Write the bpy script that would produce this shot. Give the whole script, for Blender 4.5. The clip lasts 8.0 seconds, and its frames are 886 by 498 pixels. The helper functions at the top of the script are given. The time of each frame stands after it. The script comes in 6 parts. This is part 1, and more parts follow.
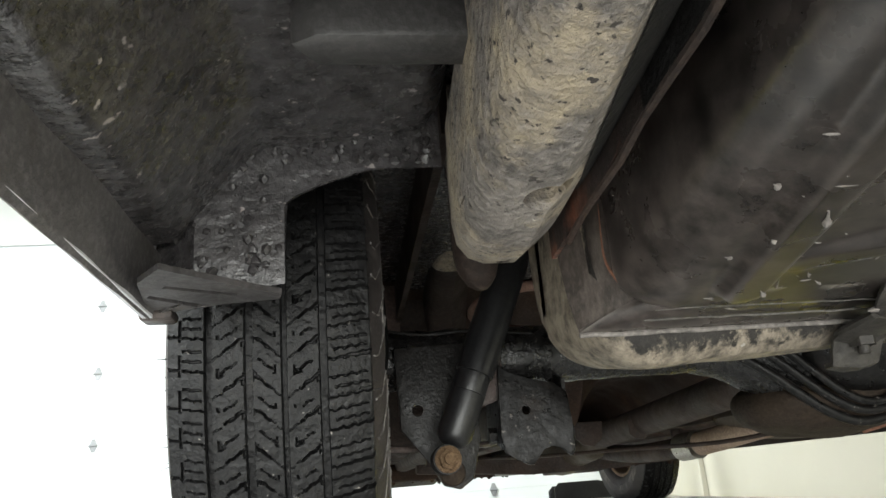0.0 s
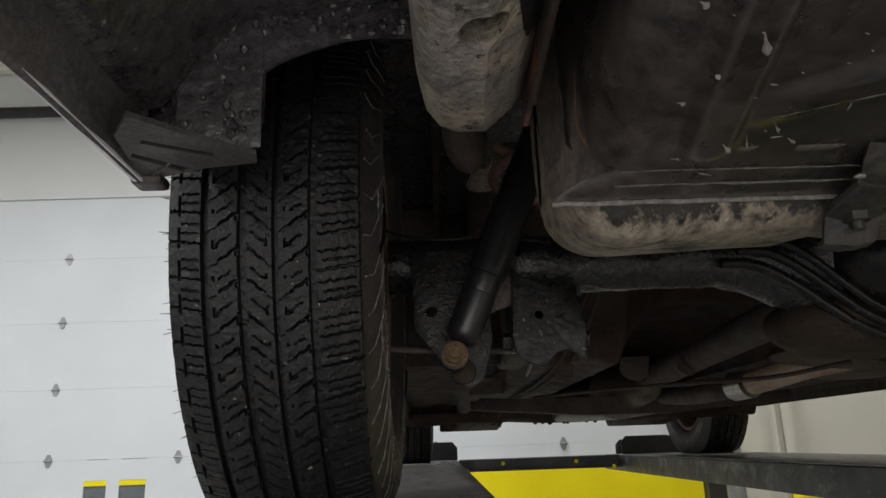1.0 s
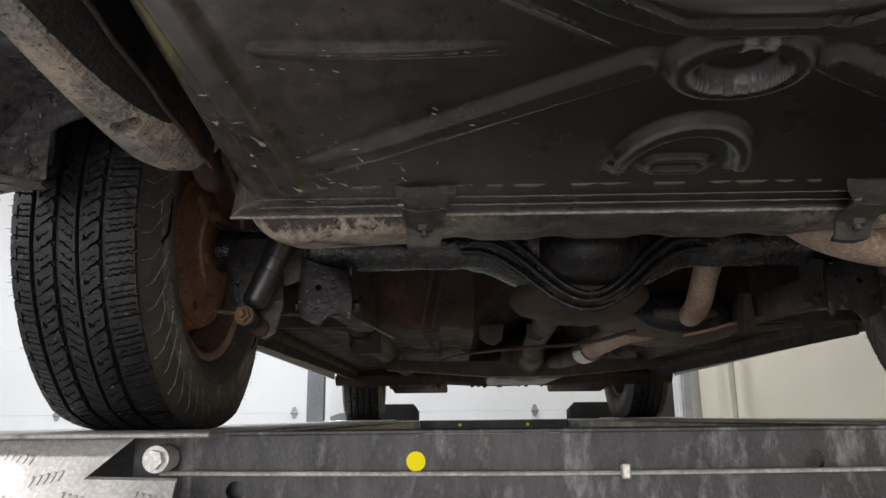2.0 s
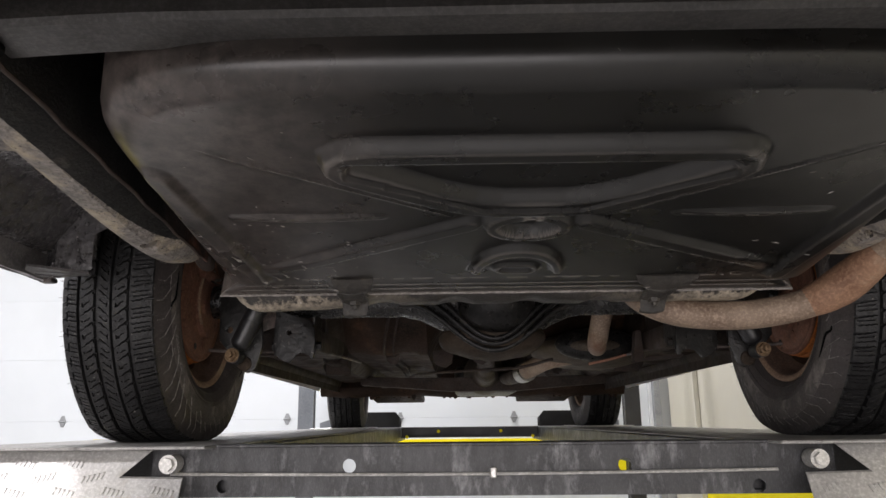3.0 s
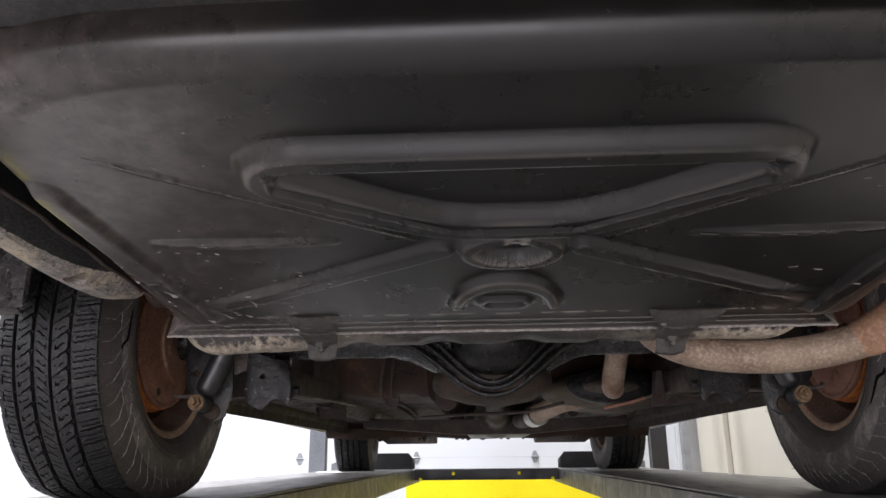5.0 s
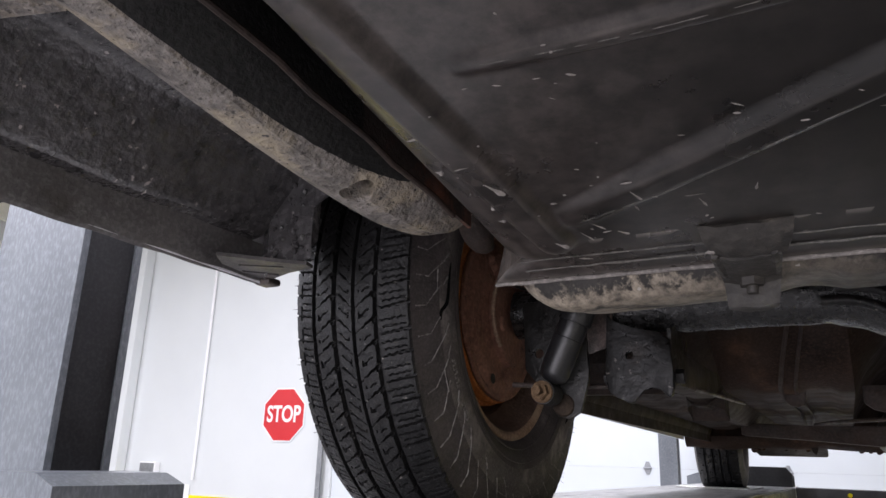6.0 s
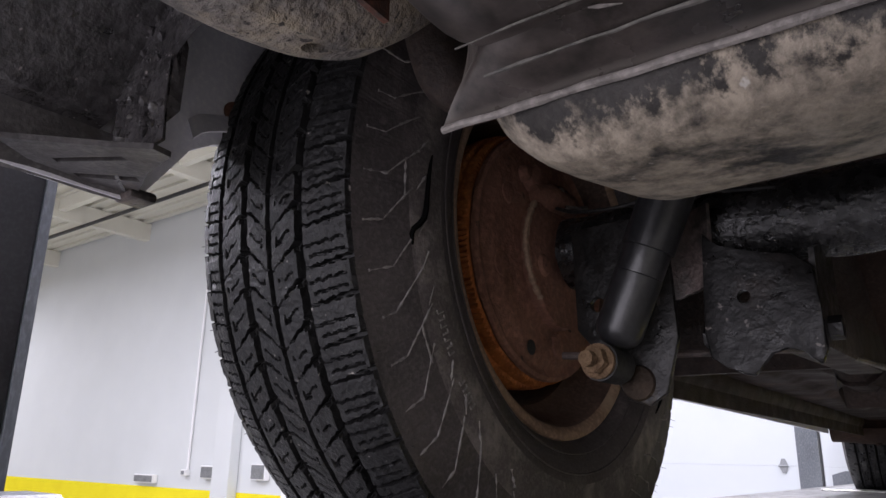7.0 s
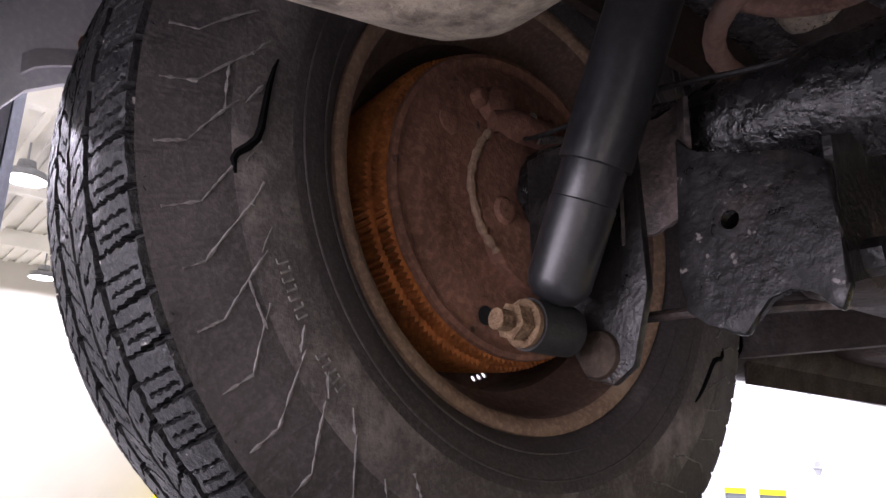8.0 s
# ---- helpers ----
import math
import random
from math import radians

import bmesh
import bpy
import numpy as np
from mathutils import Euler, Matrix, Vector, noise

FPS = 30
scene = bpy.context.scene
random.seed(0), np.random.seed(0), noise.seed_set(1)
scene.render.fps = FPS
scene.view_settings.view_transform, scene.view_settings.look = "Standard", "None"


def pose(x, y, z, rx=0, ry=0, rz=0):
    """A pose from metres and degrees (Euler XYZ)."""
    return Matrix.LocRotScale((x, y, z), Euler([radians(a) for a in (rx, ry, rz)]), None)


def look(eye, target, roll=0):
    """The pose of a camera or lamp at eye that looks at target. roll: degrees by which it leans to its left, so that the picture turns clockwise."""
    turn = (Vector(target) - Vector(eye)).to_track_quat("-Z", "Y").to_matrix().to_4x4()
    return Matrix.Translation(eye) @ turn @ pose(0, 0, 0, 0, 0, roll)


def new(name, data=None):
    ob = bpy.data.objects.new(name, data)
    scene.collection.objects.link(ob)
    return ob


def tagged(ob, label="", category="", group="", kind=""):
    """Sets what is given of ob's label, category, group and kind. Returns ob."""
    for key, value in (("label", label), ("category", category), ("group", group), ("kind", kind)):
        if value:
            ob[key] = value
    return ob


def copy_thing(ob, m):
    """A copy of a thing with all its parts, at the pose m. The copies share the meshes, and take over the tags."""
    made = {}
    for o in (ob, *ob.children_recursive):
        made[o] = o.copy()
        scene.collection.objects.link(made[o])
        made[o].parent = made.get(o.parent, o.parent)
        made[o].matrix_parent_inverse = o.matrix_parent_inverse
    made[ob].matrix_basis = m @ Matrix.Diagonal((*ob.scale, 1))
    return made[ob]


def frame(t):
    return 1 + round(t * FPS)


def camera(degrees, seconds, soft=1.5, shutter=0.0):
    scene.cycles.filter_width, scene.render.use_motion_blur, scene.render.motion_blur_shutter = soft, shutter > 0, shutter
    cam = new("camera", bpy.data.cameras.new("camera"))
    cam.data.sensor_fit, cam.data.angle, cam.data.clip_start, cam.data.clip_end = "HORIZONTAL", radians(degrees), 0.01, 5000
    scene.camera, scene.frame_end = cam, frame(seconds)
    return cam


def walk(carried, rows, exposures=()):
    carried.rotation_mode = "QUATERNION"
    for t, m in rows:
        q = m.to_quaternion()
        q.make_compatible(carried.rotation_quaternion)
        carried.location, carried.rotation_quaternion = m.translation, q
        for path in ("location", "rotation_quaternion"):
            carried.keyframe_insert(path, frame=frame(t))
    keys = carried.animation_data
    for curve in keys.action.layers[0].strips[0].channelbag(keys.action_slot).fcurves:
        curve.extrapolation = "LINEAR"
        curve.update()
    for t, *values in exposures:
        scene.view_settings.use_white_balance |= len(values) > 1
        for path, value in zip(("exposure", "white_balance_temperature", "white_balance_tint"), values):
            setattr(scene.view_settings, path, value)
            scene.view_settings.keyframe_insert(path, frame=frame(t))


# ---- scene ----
cam = camera(63.0, 8.0, soft=1.5)
PATH = [
    (0, (-0.726, -1.043, 1.666), (-0.462, 0.842, 2.28), -4.6),
    (0.5, (-0.7, -1.021, 1.613), (-0.639, 0.893, 2.191), -2.3),
    (1, (-0.638, -1.036, 1.582), (-0.605, 0.893, 2.11), -2.0),
    (1.5, (-0.448, -1.171, 1.536), (-0.442, 0.769, 2.022), -0.9),
    (1.7, (-0.347, -1.245, 1.514), (-0.376, 0.702, 1.97), -0.5),
    (2.8, (-0.127, -1.74, 1.532), (-0.164, 0.208, 1.987), -0.7),
    (3, (-0.094, -1.805, 1.539), (-0.124, 0.14, 2.003), -0.6),
    (3.5, (0.04, -1.882, 1.537), (0.023, 0.062, 2.005), -0.1),
    (4, (0.129, -1.872, 1.534), (0.129, 0.072, 2.005), -0.6),
    (4.2, (0.136, -1.851, 1.531), (0.154, 0.093, 1.999), -0.8),
    (5.3, (-0.114, -1.492, 1.602), (-0.354, 0.405, 2.188), 0.7),
    (5.5, (-0.16, -1.402, 1.609), (-0.567, 0.464, 2.201), 2.4),
    (6, (-0.222, -1.16, 1.591), (-1.144, 0.524, 2.151), 1.8),
    (6.5, (-0.244, -0.972, 1.594), (-1.355, 0.599, 2.14), 1.6),
    (7, (-0.319, -0.744, 1.607), (-1.493, 0.779, 2.156), 1.1),
    (7.5, (-0.332, -0.573, 1.598), (-1.594, 0.878, 2.15), 0.4),
    (8, (-0.283, -0.472, 1.608), (-1.761, 0.758, 2.157), 1.3),
]
EXPO = [(0.0, -0.05, 6500, 5), (0.4, -0.92, 6500, 9), (1.0, -1.5, 6600, 12), (1.3, -1.4, 6600, 14), (1.7, -1.1, 6600, 14), (2.8, -0.85, 6600, 17), (4.0, -0.82, 6600, 17), (5.3, -0.4, 6200, 20), (5.7, -0.5, 6100, 20), (6.5, -1.02, 6300, 22), (7.0, -0.85, 6100, 24), (8.0, 0.3, 6100, 32)]
walk(cam, [(t, look(eye, aim, roll)) for t, eye, aim, roll in PATH], EXPO)

# ---- light: white workshop with high-bay lamps ----
world = bpy.data.worlds.new("workshop_air")
scene.world = world
world.use_nodes = True
world.node_tree.nodes["Background"].inputs[0].default_value = (0.9, 0.95, 1.0, 1)
world.node_tree.nodes["Background"].inputs[1].default_value = 0.3


def area_lamp(name, x, y, z, sx, sy, watts, colour=(0.96, 0.98, 1.0)):
    data = bpy.data.lights.new(name, "AREA")
    data.shape, data.size, data.size_y, data.energy, data.color = "RECTANGLE", sx, sy, watts, colour
    ob = new(name, data)
    ob.matrix_world = pose(x, y, z)
    return ob


LAMPS = [(-10.18, 0.92), (-16.06, 2.38), (-9.0, -3.0), (-5.2, 2.2), (-5.2, -3.0), (-1.6, 3.0), (-1.6, -3.4), (-0.1, 4.9), (0.9, -4.2)]
for lx, ly in LAMPS:
    area_lamp("high_bay_light", lx, ly, 4.78, 0.5, 0.5, 320 if lx < -10 else (255 if ly > 0 else 400) if lx < -5 else (190 if ly > 0 else 290))
# daylight through the open bay door behind the car
bay = area_lamp("bay_daylight", -0.9, -6.45, 1.62, 4.4, 3.1, 330, (1.0, 0.985, 0.965))
bay.matrix_world = pose(-0.9, -6.45, 1.62, 90, 0, 0)

# ---- materials ----
def mat(name, dark, light, scale=12.0, rough=(0.5, 0.8), metal=0.0, bump=0.3, depth=0.004, fine=180.0,
        dust=None, dust_soft=0.12, dust_light_side=None, dust_front=None, wear_glint=None, dust_cut=0.55, dust_scale=6.0, speck=None, speck_cut=0.70, speck_scale=60.0, spec=0.5, stretch=(1, 1, 1)):
    """Weathered surface: two colours mixed by coarse noise, optional dust patches and small specks, grain bump."""
    m = bpy.data.materials.new(name)
    m.use_nodes = True
    nt = m.node_tree
    bsdf = nt.nodes["Principled BSDF"]
    co = nt.nodes.new("ShaderNodeTexCoord")
    mp = nt.nodes.new("ShaderNodeMapping")
    mp.inputs["Scale"].default_value = stretch
    nt.links.new(co.outputs["Object"], mp.inputs["Vector"])

    def tex(s, detail=6.0, roughness=0.6):
        n = nt.nodes.new("ShaderNodeTexNoise")
        n.inputs["Scale"].default_value, n.inputs["Detail"].default_value, n.inputs["Roughness"].default_value = s, detail, roughness
        nt.links.new(mp.outputs[0], n.inputs["Vector"])
        return n.outputs["Fac"]

    def ramp(fac, lo, hi):
        r = nt.nodes.new("ShaderNodeMapRange")
        r.inputs["From Min"].default_value, r.inputs["From Max"].default_value = lo, hi
        nt.links.new(fac, r.inputs["Value"])
        return r.outputs["Result"]

    def mix(fac, a, b):
        n = nt.nodes.new("ShaderNodeMix")
        n.data_type = "RGBA"
        nt.links.new(fac, n.inputs["Factor"])
        for sock, v in (("A", a), ("B", b)):
            s = [i for i in n.inputs if i.name == sock and i.type == "RGBA"][0]
            if isinstance(v, tuple):
                s.default_value = (*v, 1)
            else:
                nt.links.new(v, s)
        return [o for o in n.outputs if o.type == "RGBA"][0]

    coarse, grain = tex(scale), tex(fine, 4.0)
    col = mix(ramp(coarse, 0.3, 0.7), dark, light)
    if bump:
        col = mix(ramp(grain, 0.45, 0.95), col, tuple(min(1.0, c * 1.6 + 0.01) for c in light))
    if dust:
        f = ramp(tex(dust_scale, 8.0, 0.68), dust_cut, dust_cut + dust_soft)
        g = nt.nodes.new("ShaderNodeMath")
        g.operation = "MULTIPLY"
        nt.links.new(f, g.inputs[0])
        nt.links.new(ramp(tex(45.0, 6.0, 0.7), 0.25, 0.6), g.inputs[1])
        fac = g.outputs[0]
        if dust_light_side:
            # dirt weighted sideways; on the tank it also paints in brighter light
            xyz = nt.nodes.new("ShaderNodeSeparateXYZ")
            nt.links.new(co.outputs["Object"], xyz.inputs[0])
            k = nt.nodes.new("ShaderNodeMath")
            k.operation = "MULTIPLY"
            nt.links.new(fac, k.inputs[0])
            across = xyz.outputs["X"]
            if dust_light_side[1] > 0:
                both = nt.nodes.new("ShaderNodeMath")
                both.operation = "ABSOLUTE"
                nt.links.new(across, both.inputs[0])
                across = both.outputs[0]
            nt.links.new(ramp(across, *dust_light_side), k.inputs[1])
            fac = k.outputs[0]
        if dust_front:
            # splash line with ragged tongues
            sep = nt.nodes.new("ShaderNodeSeparateXYZ")
            nt.links.new(co.outputs["Object"], sep.inputs[0])
            w = nt.nodes.new("ShaderNodeMath")
            w.operation = "MULTIPLY_ADD"
            nt.links.new(tex(34.0, 6.0, 0.7), w.inputs[0])
            w.inputs[1].default_value = 0.085
            nt.links.new(sep.outputs["Y"], w.inputs[2])
            k = nt.nodes.new("ShaderNodeMath")
            k.operation = "MULTIPLY"
            nt.links.new(fac, k.inputs[0])
            nt.links.new(ramp(w.outputs[0], *dust_front), k.inputs[1])
            fac = k.outputs[0]
        col = mix(fac, col, dust)
    # pale convex edges: worn coating plus a painted highlight along the creases
    if wear_glint:
        geo = nt.nodes.new("ShaderNodeNewGeometry")
        col = mix(ramp(geo.outputs["Pointiness"], 0.516, 0.57), col, wear_glint)
    if speck:
        col = mix(ramp(tex(speck_scale, 3.0, 0.5), speck_cut, speck_cut + 0.04), col, speck)
    nt.links.new(col, bsdf.inputs["Base Color"])
    r = nt.nodes.new("ShaderNodeMapRange")
    r.inputs["To Min"].default_value, r.inputs["To Max"].default_value = rough
    nt.links.new(ramp(tex(scale * 2.3), 0.3, 0.7), r.inputs["Value"])
    nt.links.new(r.outputs["Result"], bsdf.inputs["Roughness"])
    bsdf.inputs["Metallic"].default_value = metal
    bsdf.inputs["Specular IOR Level"].default_value = spec
    if bump:
        add = nt.nodes.new("ShaderNodeMath")
        add.operation = "ADD"
        nt.links.new(coarse, add.inputs[0])
        nt.links.new(grain, add.inputs[1])
        b = nt.nodes.new("ShaderNodeBump")
        b.inputs["Strength"].default_value, b.inputs["Distance"].default_value = bump, depth
        nt.links.new(add.outputs[0], b.inputs["Height"])
        nt.links.new(b.outputs[0], bsdf.inputs["Normal"])
    return m


def glow(name, colour, strength):
    m = bpy.data.materials.new(name)
    m.use_nodes = True
    b = m.node_tree.nodes["Principled BSDF"]
    b.inputs["Base Color"].default_value = (*colour, 1)
    b.inputs["Emission Color"].default_value = (*colour, 1)
    b.inputs["Emission Strength"].default_value = strength
    return m


M_RUBBER = mat("tyre_rubber", (0.0055, 0.0055, 0.006), (0.0135, 0.013, 0.0135), 16, (0.28, 0.55), bump=0.45, fine=240, spec=0.36,
               dust=(0.075, 0.068, 0.063), dust_cut=0.62, dust_scale=11, speck=(0.30, 0.28, 0.26), speck_cut=0.71, speck_scale=120)
M_SPLASH = mat("dried_splash", (0.12, 0.108, 0.10), (0.26, 0.236, 0.22), 60, (0.7, 0.9), bump=0.3)
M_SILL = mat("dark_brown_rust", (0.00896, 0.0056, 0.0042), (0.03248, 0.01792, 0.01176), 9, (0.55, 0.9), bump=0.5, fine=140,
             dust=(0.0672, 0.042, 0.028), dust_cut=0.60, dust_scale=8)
M_STREAK = mat("pale_line", (0.045, 0.042, 0.038), (0.13, 0.12, 0.108), 70, (0.5, 0.8), bump=0.2)
M_SIDEWALL = mat("dusty_sidewall", (0.030, 0.026, 0.026), (0.066, 0.056, 0.055), 10, (0.5, 0.75), bump=0.2, fine=260,
                 dust=(0.17, 0.145, 0.135), dust_cut=0.60, dust_scale=9)
M_SIDEDUST = mat("chalk_dusted_sidewall", (0.055, 0.047, 0.046), (0.115, 0.10, 0.096), 14, (0.55, 0.8), bump=0.25, fine=260,
                 dust=(0.25, 0.22, 0.205), dust_cut=0.52, dust_scale=14)
M_SIDERIB = mat("chalky_rubber", (0.085, 0.078, 0.075), (0.22, 0.205, 0.195), 60, (0.7, 0.9), bump=0.2)
# left-hand dust is part dirt, part brighter light put into the colour
M_TANK = mat("black_tank_coating", (0.0026, 0.0025, 0.0023), (0.0085, 0.0078, 0.0068), 3.2, (0.23, 0.36), bump=0.0, spec=0.47, wear_glint=(0.13, 0.115, 0.104),
             dust=(0.175, 0.143, 0.131), dust_light_side=(-0.14, -0.48), dust_soft=0.42, dust_cut=0.33, dust_scale=3.5,
             speck=(0.24, 0.22, 0.20), speck_cut=0.76, speck_scale=60)
M_FLARE = mat("brown_dusty_flange", (0.030, 0.024, 0.021), (0.085, 0.068, 0.058), 18, (0.5, 0.8), bump=0.3, dust=(0.15, 0.125, 0.108), dust_cut=0.55, dust_scale=14, stretch=(2, 1, 0.6))
M_LIP = mat("muddy_tank_edge", (0.009, 0.008, 0.007), (0.026, 0.022, 0.019), 9, (0.45, 0.8), bump=0.4,
            dust=(0.40, 0.34, 0.265), dust_light_side=(0.14, 0.43), dust_front=(-0.417, -0.408), dust_soft=0.10, dust_cut=0.37, dust_scale=10, speck=(0.42, 0.39, 0.35), speck_cut=0.71, speck_scale=70, stretch=(1.5, 1.1, 1.1))
M_ARCH = mat("rusty_brown_arch", (0.028, 0.017, 0.014), (0.085, 0.052, 0.042), 14, (0.55, 0.85), bump=0.4, dust=(0.12, 0.085, 0.07), dust_cut=0.6, dust_scale=12)
M_STRAP = mat("grimy_strap", (0.012, 0.011, 0.010), (0.04, 0.035, 0.03), 20, (0.4, 0.7), bump=0.5, fine=120,
              dust=(0.10, 0.087, 0.072), dust_cut=0.58, dust_scale=22)
# the pale specks are painted wet glints
M_OIL = mat("wet_black_oil", (0.0032, 0.0032, 0.0032), (0.0112, 0.01024, 0.01), 30, (0.20, 0.52), bump=0.24, fine=130, spec=0.24,
            dust=(0.036, 0.029, 0.026), dust_cut=0.56, dust_scale=18, speck=(0.12, 0.108, 0.1), speck_cut=0.68, speck_scale=110)
M_WET = mat("wet_axle_grease", (0.0035, 0.0035, 0.0036), (0.013, 0.012, 0.0118), 40, (0.12, 0.42), bump=0.6, fine=120, spec=0.5,
            dust=(0.05, 0.04, 0.035), dust_cut=0.58, dust_scale=14)
M_WING = mat("brown_dusty_steel", (0.055, 0.040, 0.037), (0.135, 0.103, 0.092), 22, (0.35, 0.7), bump=0.4, dust=(0.02, 0.018, 0.017), dust_cut=0.44, dust_scale=18)
M_MEMBER = mat("grey_black_crossmember", (0.022, 0.021, 0.021), (0.055, 0.052, 0.051), 8, (0.35, 0.6), bump=0.2, dust=(0.11, 0.10, 0.09), dust_cut=0.62, dust_scale=9)
M_FRAME = mat("dirty_frame", (0.085, 0.076, 0.070), (0.255, 0.228, 0.207), 26, (0.45, 0.85), bump=1.0, depth=0.007, fine=120,
              dust=(0.40, 0.335, 0.245), dust_cut=0.45, dust_scale=14, speck=(0.045, 0.038, 0.033), speck_cut=0.63, speck_scale=150)
# near black, so the gap between rail and tank has its shade in the colour
M_FRAME_D = mat("frame_side_shade_black", (0.005, 0.005, 0.005), (0.013, 0.012, 0.0115), 10, (0.4, 0.7), bump=0.5, spec=0.3,
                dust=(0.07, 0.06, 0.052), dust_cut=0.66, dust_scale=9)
# pale specks stand in for tiny highlights on the glossy lumps
M_UNDER = mat("black_undercoat", (0.018, 0.0168, 0.0172), (0.068, 0.063, 0.065), 42, (0.13, 0.36), bump=0.45, depth=0.004, fine=105, spec=0.65,
              dust=(0.072, 0.066, 0.065), dust_cut=0.58, dust_scale=8, speck=(0.34, 0.30, 0.29), speck_cut=0.685, speck_scale=95)
M_WEB = mat("rusting_black_web", (0.010, 0.008, 0.007), (0.035, 0.024, 0.02), 14, (0.45, 0.8), bump=0.4, dust=(0.21, 0.075, 0.04), dust_cut=0.50, dust_scale=11)
M_TAB = mat("dark_grey_tab", (0.026, 0.024, 0.025), (0.075, 0.069, 0.070), 16, (0.35, 0.65), bump=0.35, dust=(0.13, 0.105, 0.09), dust_cut=0.60, dust_scale=22)
M_SKIRT = mat("grey_skirt_paint", (0.055, 0.052, 0.054), (0.14, 0.131, 0.133), 9, (0.45, 0.7), bump=0.3,
              dust=(0.06, 0.053, 0.05), dust_cut=0.54, dust_scale=12)
M_QUARTER = mat("pale_body_paint", (0.76, 0.75, 0.81), (0.84, 0.83, 0.89), 5, (0.4, 0.6), bump=0.08, dust=(0.30, 0.26, 0.25), dust_cut=0.68)
M_RUST = mat("brown_rust", (0.118, 0.052, 0.034), (0.255, 0.122, 0.080), 13, (0.6, 0.9), bump=0.5, fine=140,
             dust=(0.30, 0.20, 0.14), dust_cut=0.60, dust_scale=12, speck=(0.05, 0.028, 0.02), speck_cut=0.68, speck_scale=45)
M_SPRING = mat("dusty_pink_rust", (0.14, 0.075, 0.055), (0.30, 0.18, 0.14), 16, (0.6, 0.9), bump=0.4, fine=150, dust=(0.30, 0.21, 0.17), dust_cut=0.54, dust_scale=14)
M_DRUM = mat("orange_rust", (0.24, 0.072, 0.018), (0.52, 0.175, 0.038), 22, (0.8, 0.95), bump=0.7, fine=160,
             dust=(0.12, 0.05, 0.025), dust_cut=0.56, dust_scale=14)
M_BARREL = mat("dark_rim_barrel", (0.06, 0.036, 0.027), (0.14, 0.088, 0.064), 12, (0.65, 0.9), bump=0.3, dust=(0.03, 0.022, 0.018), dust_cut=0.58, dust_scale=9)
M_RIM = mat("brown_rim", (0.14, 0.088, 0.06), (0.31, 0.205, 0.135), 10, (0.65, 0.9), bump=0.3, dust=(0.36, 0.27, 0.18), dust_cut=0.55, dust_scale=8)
# rust brown taken near black, carrying the shade below the floor
M_FLOOR_PAN = mat("shaded_brown_floor_pan", (0.008, 0.0041, 0.0026), (0.036, 0.0185, 0.0105), 5, (0.5, 0.85), bump=0.4, spec=0.25,
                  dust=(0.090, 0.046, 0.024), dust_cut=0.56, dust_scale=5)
M_SHOCK = mat("black_shock_paint", (0.010, 0.010, 0.011), (0.016, 0.016, 0.017), 8, (0.28, 0.42), bump=0.05, spec=0.55,
              speck=(0.3, 0.3, 0.3), speck_cut=0.79, speck_scale=90)
M_GREASE = mat("oily_axle", (0.004, 0.004, 0.004), (0.014, 0.0125, 0.0115), 30, (0.25, 0.55), bump=0.4, fine=150, spec=0.35,
               dust=(0.075, 0.055, 0.04), dust_cut=0.60, dust_scale=10)
M_HOUSING = mat("tan_dusty_housing", (0.0105, 0.0072, 0.0050), (0.038, 0.026, 0.0175), 12, (0.6, 0.85), bump=0.35, spec=0.25, dust=(0.080, 0.056, 0.036), dust_cut=0.56, dust_scale=9)
M_BOLT = mat("rusty_bolt", (0.085, 0.05, 0.028), (0.22, 0.145, 0.085), 90, (0.7, 0.95), bump=0.9, fine=260, spec=0.2)
M_COPPER = mat("bare_coppery_steel", (0.12, 0.055, 0.032), (0.26, 0.12, 0.075), 60, (0.45, 0.7), metal=0.3, bump=0.2)
M_PIPE = mat("aged_exhaust_steel", (0.13, 0.082, 0.058), (0.31, 0.235, 0.175), 9, (0.5, 0.75), metal=0.25, bump=0.3,
             dust=(0.1533, 0.0697, 0.03834), dust_cut=0.55, dust_scale=6)
M_SLEEVE = mat("orange_pipe_rust", (0.13, 0.060, 0.034), (0.29, 0.165, 0.10), 14, (0.6, 0.85), bump=0.4, dust=(0.33, 0.24, 0.165), dust_cut=0.55, dust_scale=12)
# tan steel darkened likewise for the dim underside
M_MUFFLER = mat("dull_muffler", (0.023, 0.016, 0.010), (0.066, 0.050, 0.033), 8, (0.5, 0.75), metal=0.2, bump=0.2)
M_CLAMP = mat("bright_clamp", (0.22, 0.21, 0.19), (0.42, 0.41, 0.37), 20, (0.25, 0.4), metal=0.9, bump=0.1)
M_BUMPER = mat("pitted_bumper", (0.18, 0.135, 0.10), (0.42, 0.345, 0.28), 16, (0.55, 0.85), bump=0.5,
               dust=(0.09, 0.045, 0.025), dust_cut=0.52, dust_scale=34, speck=(0.035, 0.022, 0.016), speck_cut=0.61, speck_scale=42)
M_STEEL = mat("worn_black_steel", (0.012, 0.012, 0.013), (0.046, 0.046, 0.049), 7, (0.35, 0.6), metal=0.1, bump=0.15,
              dust=(0.27, 0.27, 0.28), dust_soft=0.16, dust_cut=0.53, dust_scale=8, stretch=(2.6, 1, 1.0))
M_BLACK = mat("black_lift_paint", (0.008, 0.008, 0.009), (0.02, 0.02, 0.022), 6, (0.35, 0.6), bump=0.1)
M_DECK = mat("worn_deck_steel", (0.20, 0.195, 0.19), (0.40, 0.395, 0.385), 7, (0.35, 0.6), metal=0.4, bump=0.25,
             dust=(0.05, 0.047, 0.045), dust_cut=0.55, dust_scale=6, stretch=(2.5, 0.5, 1))
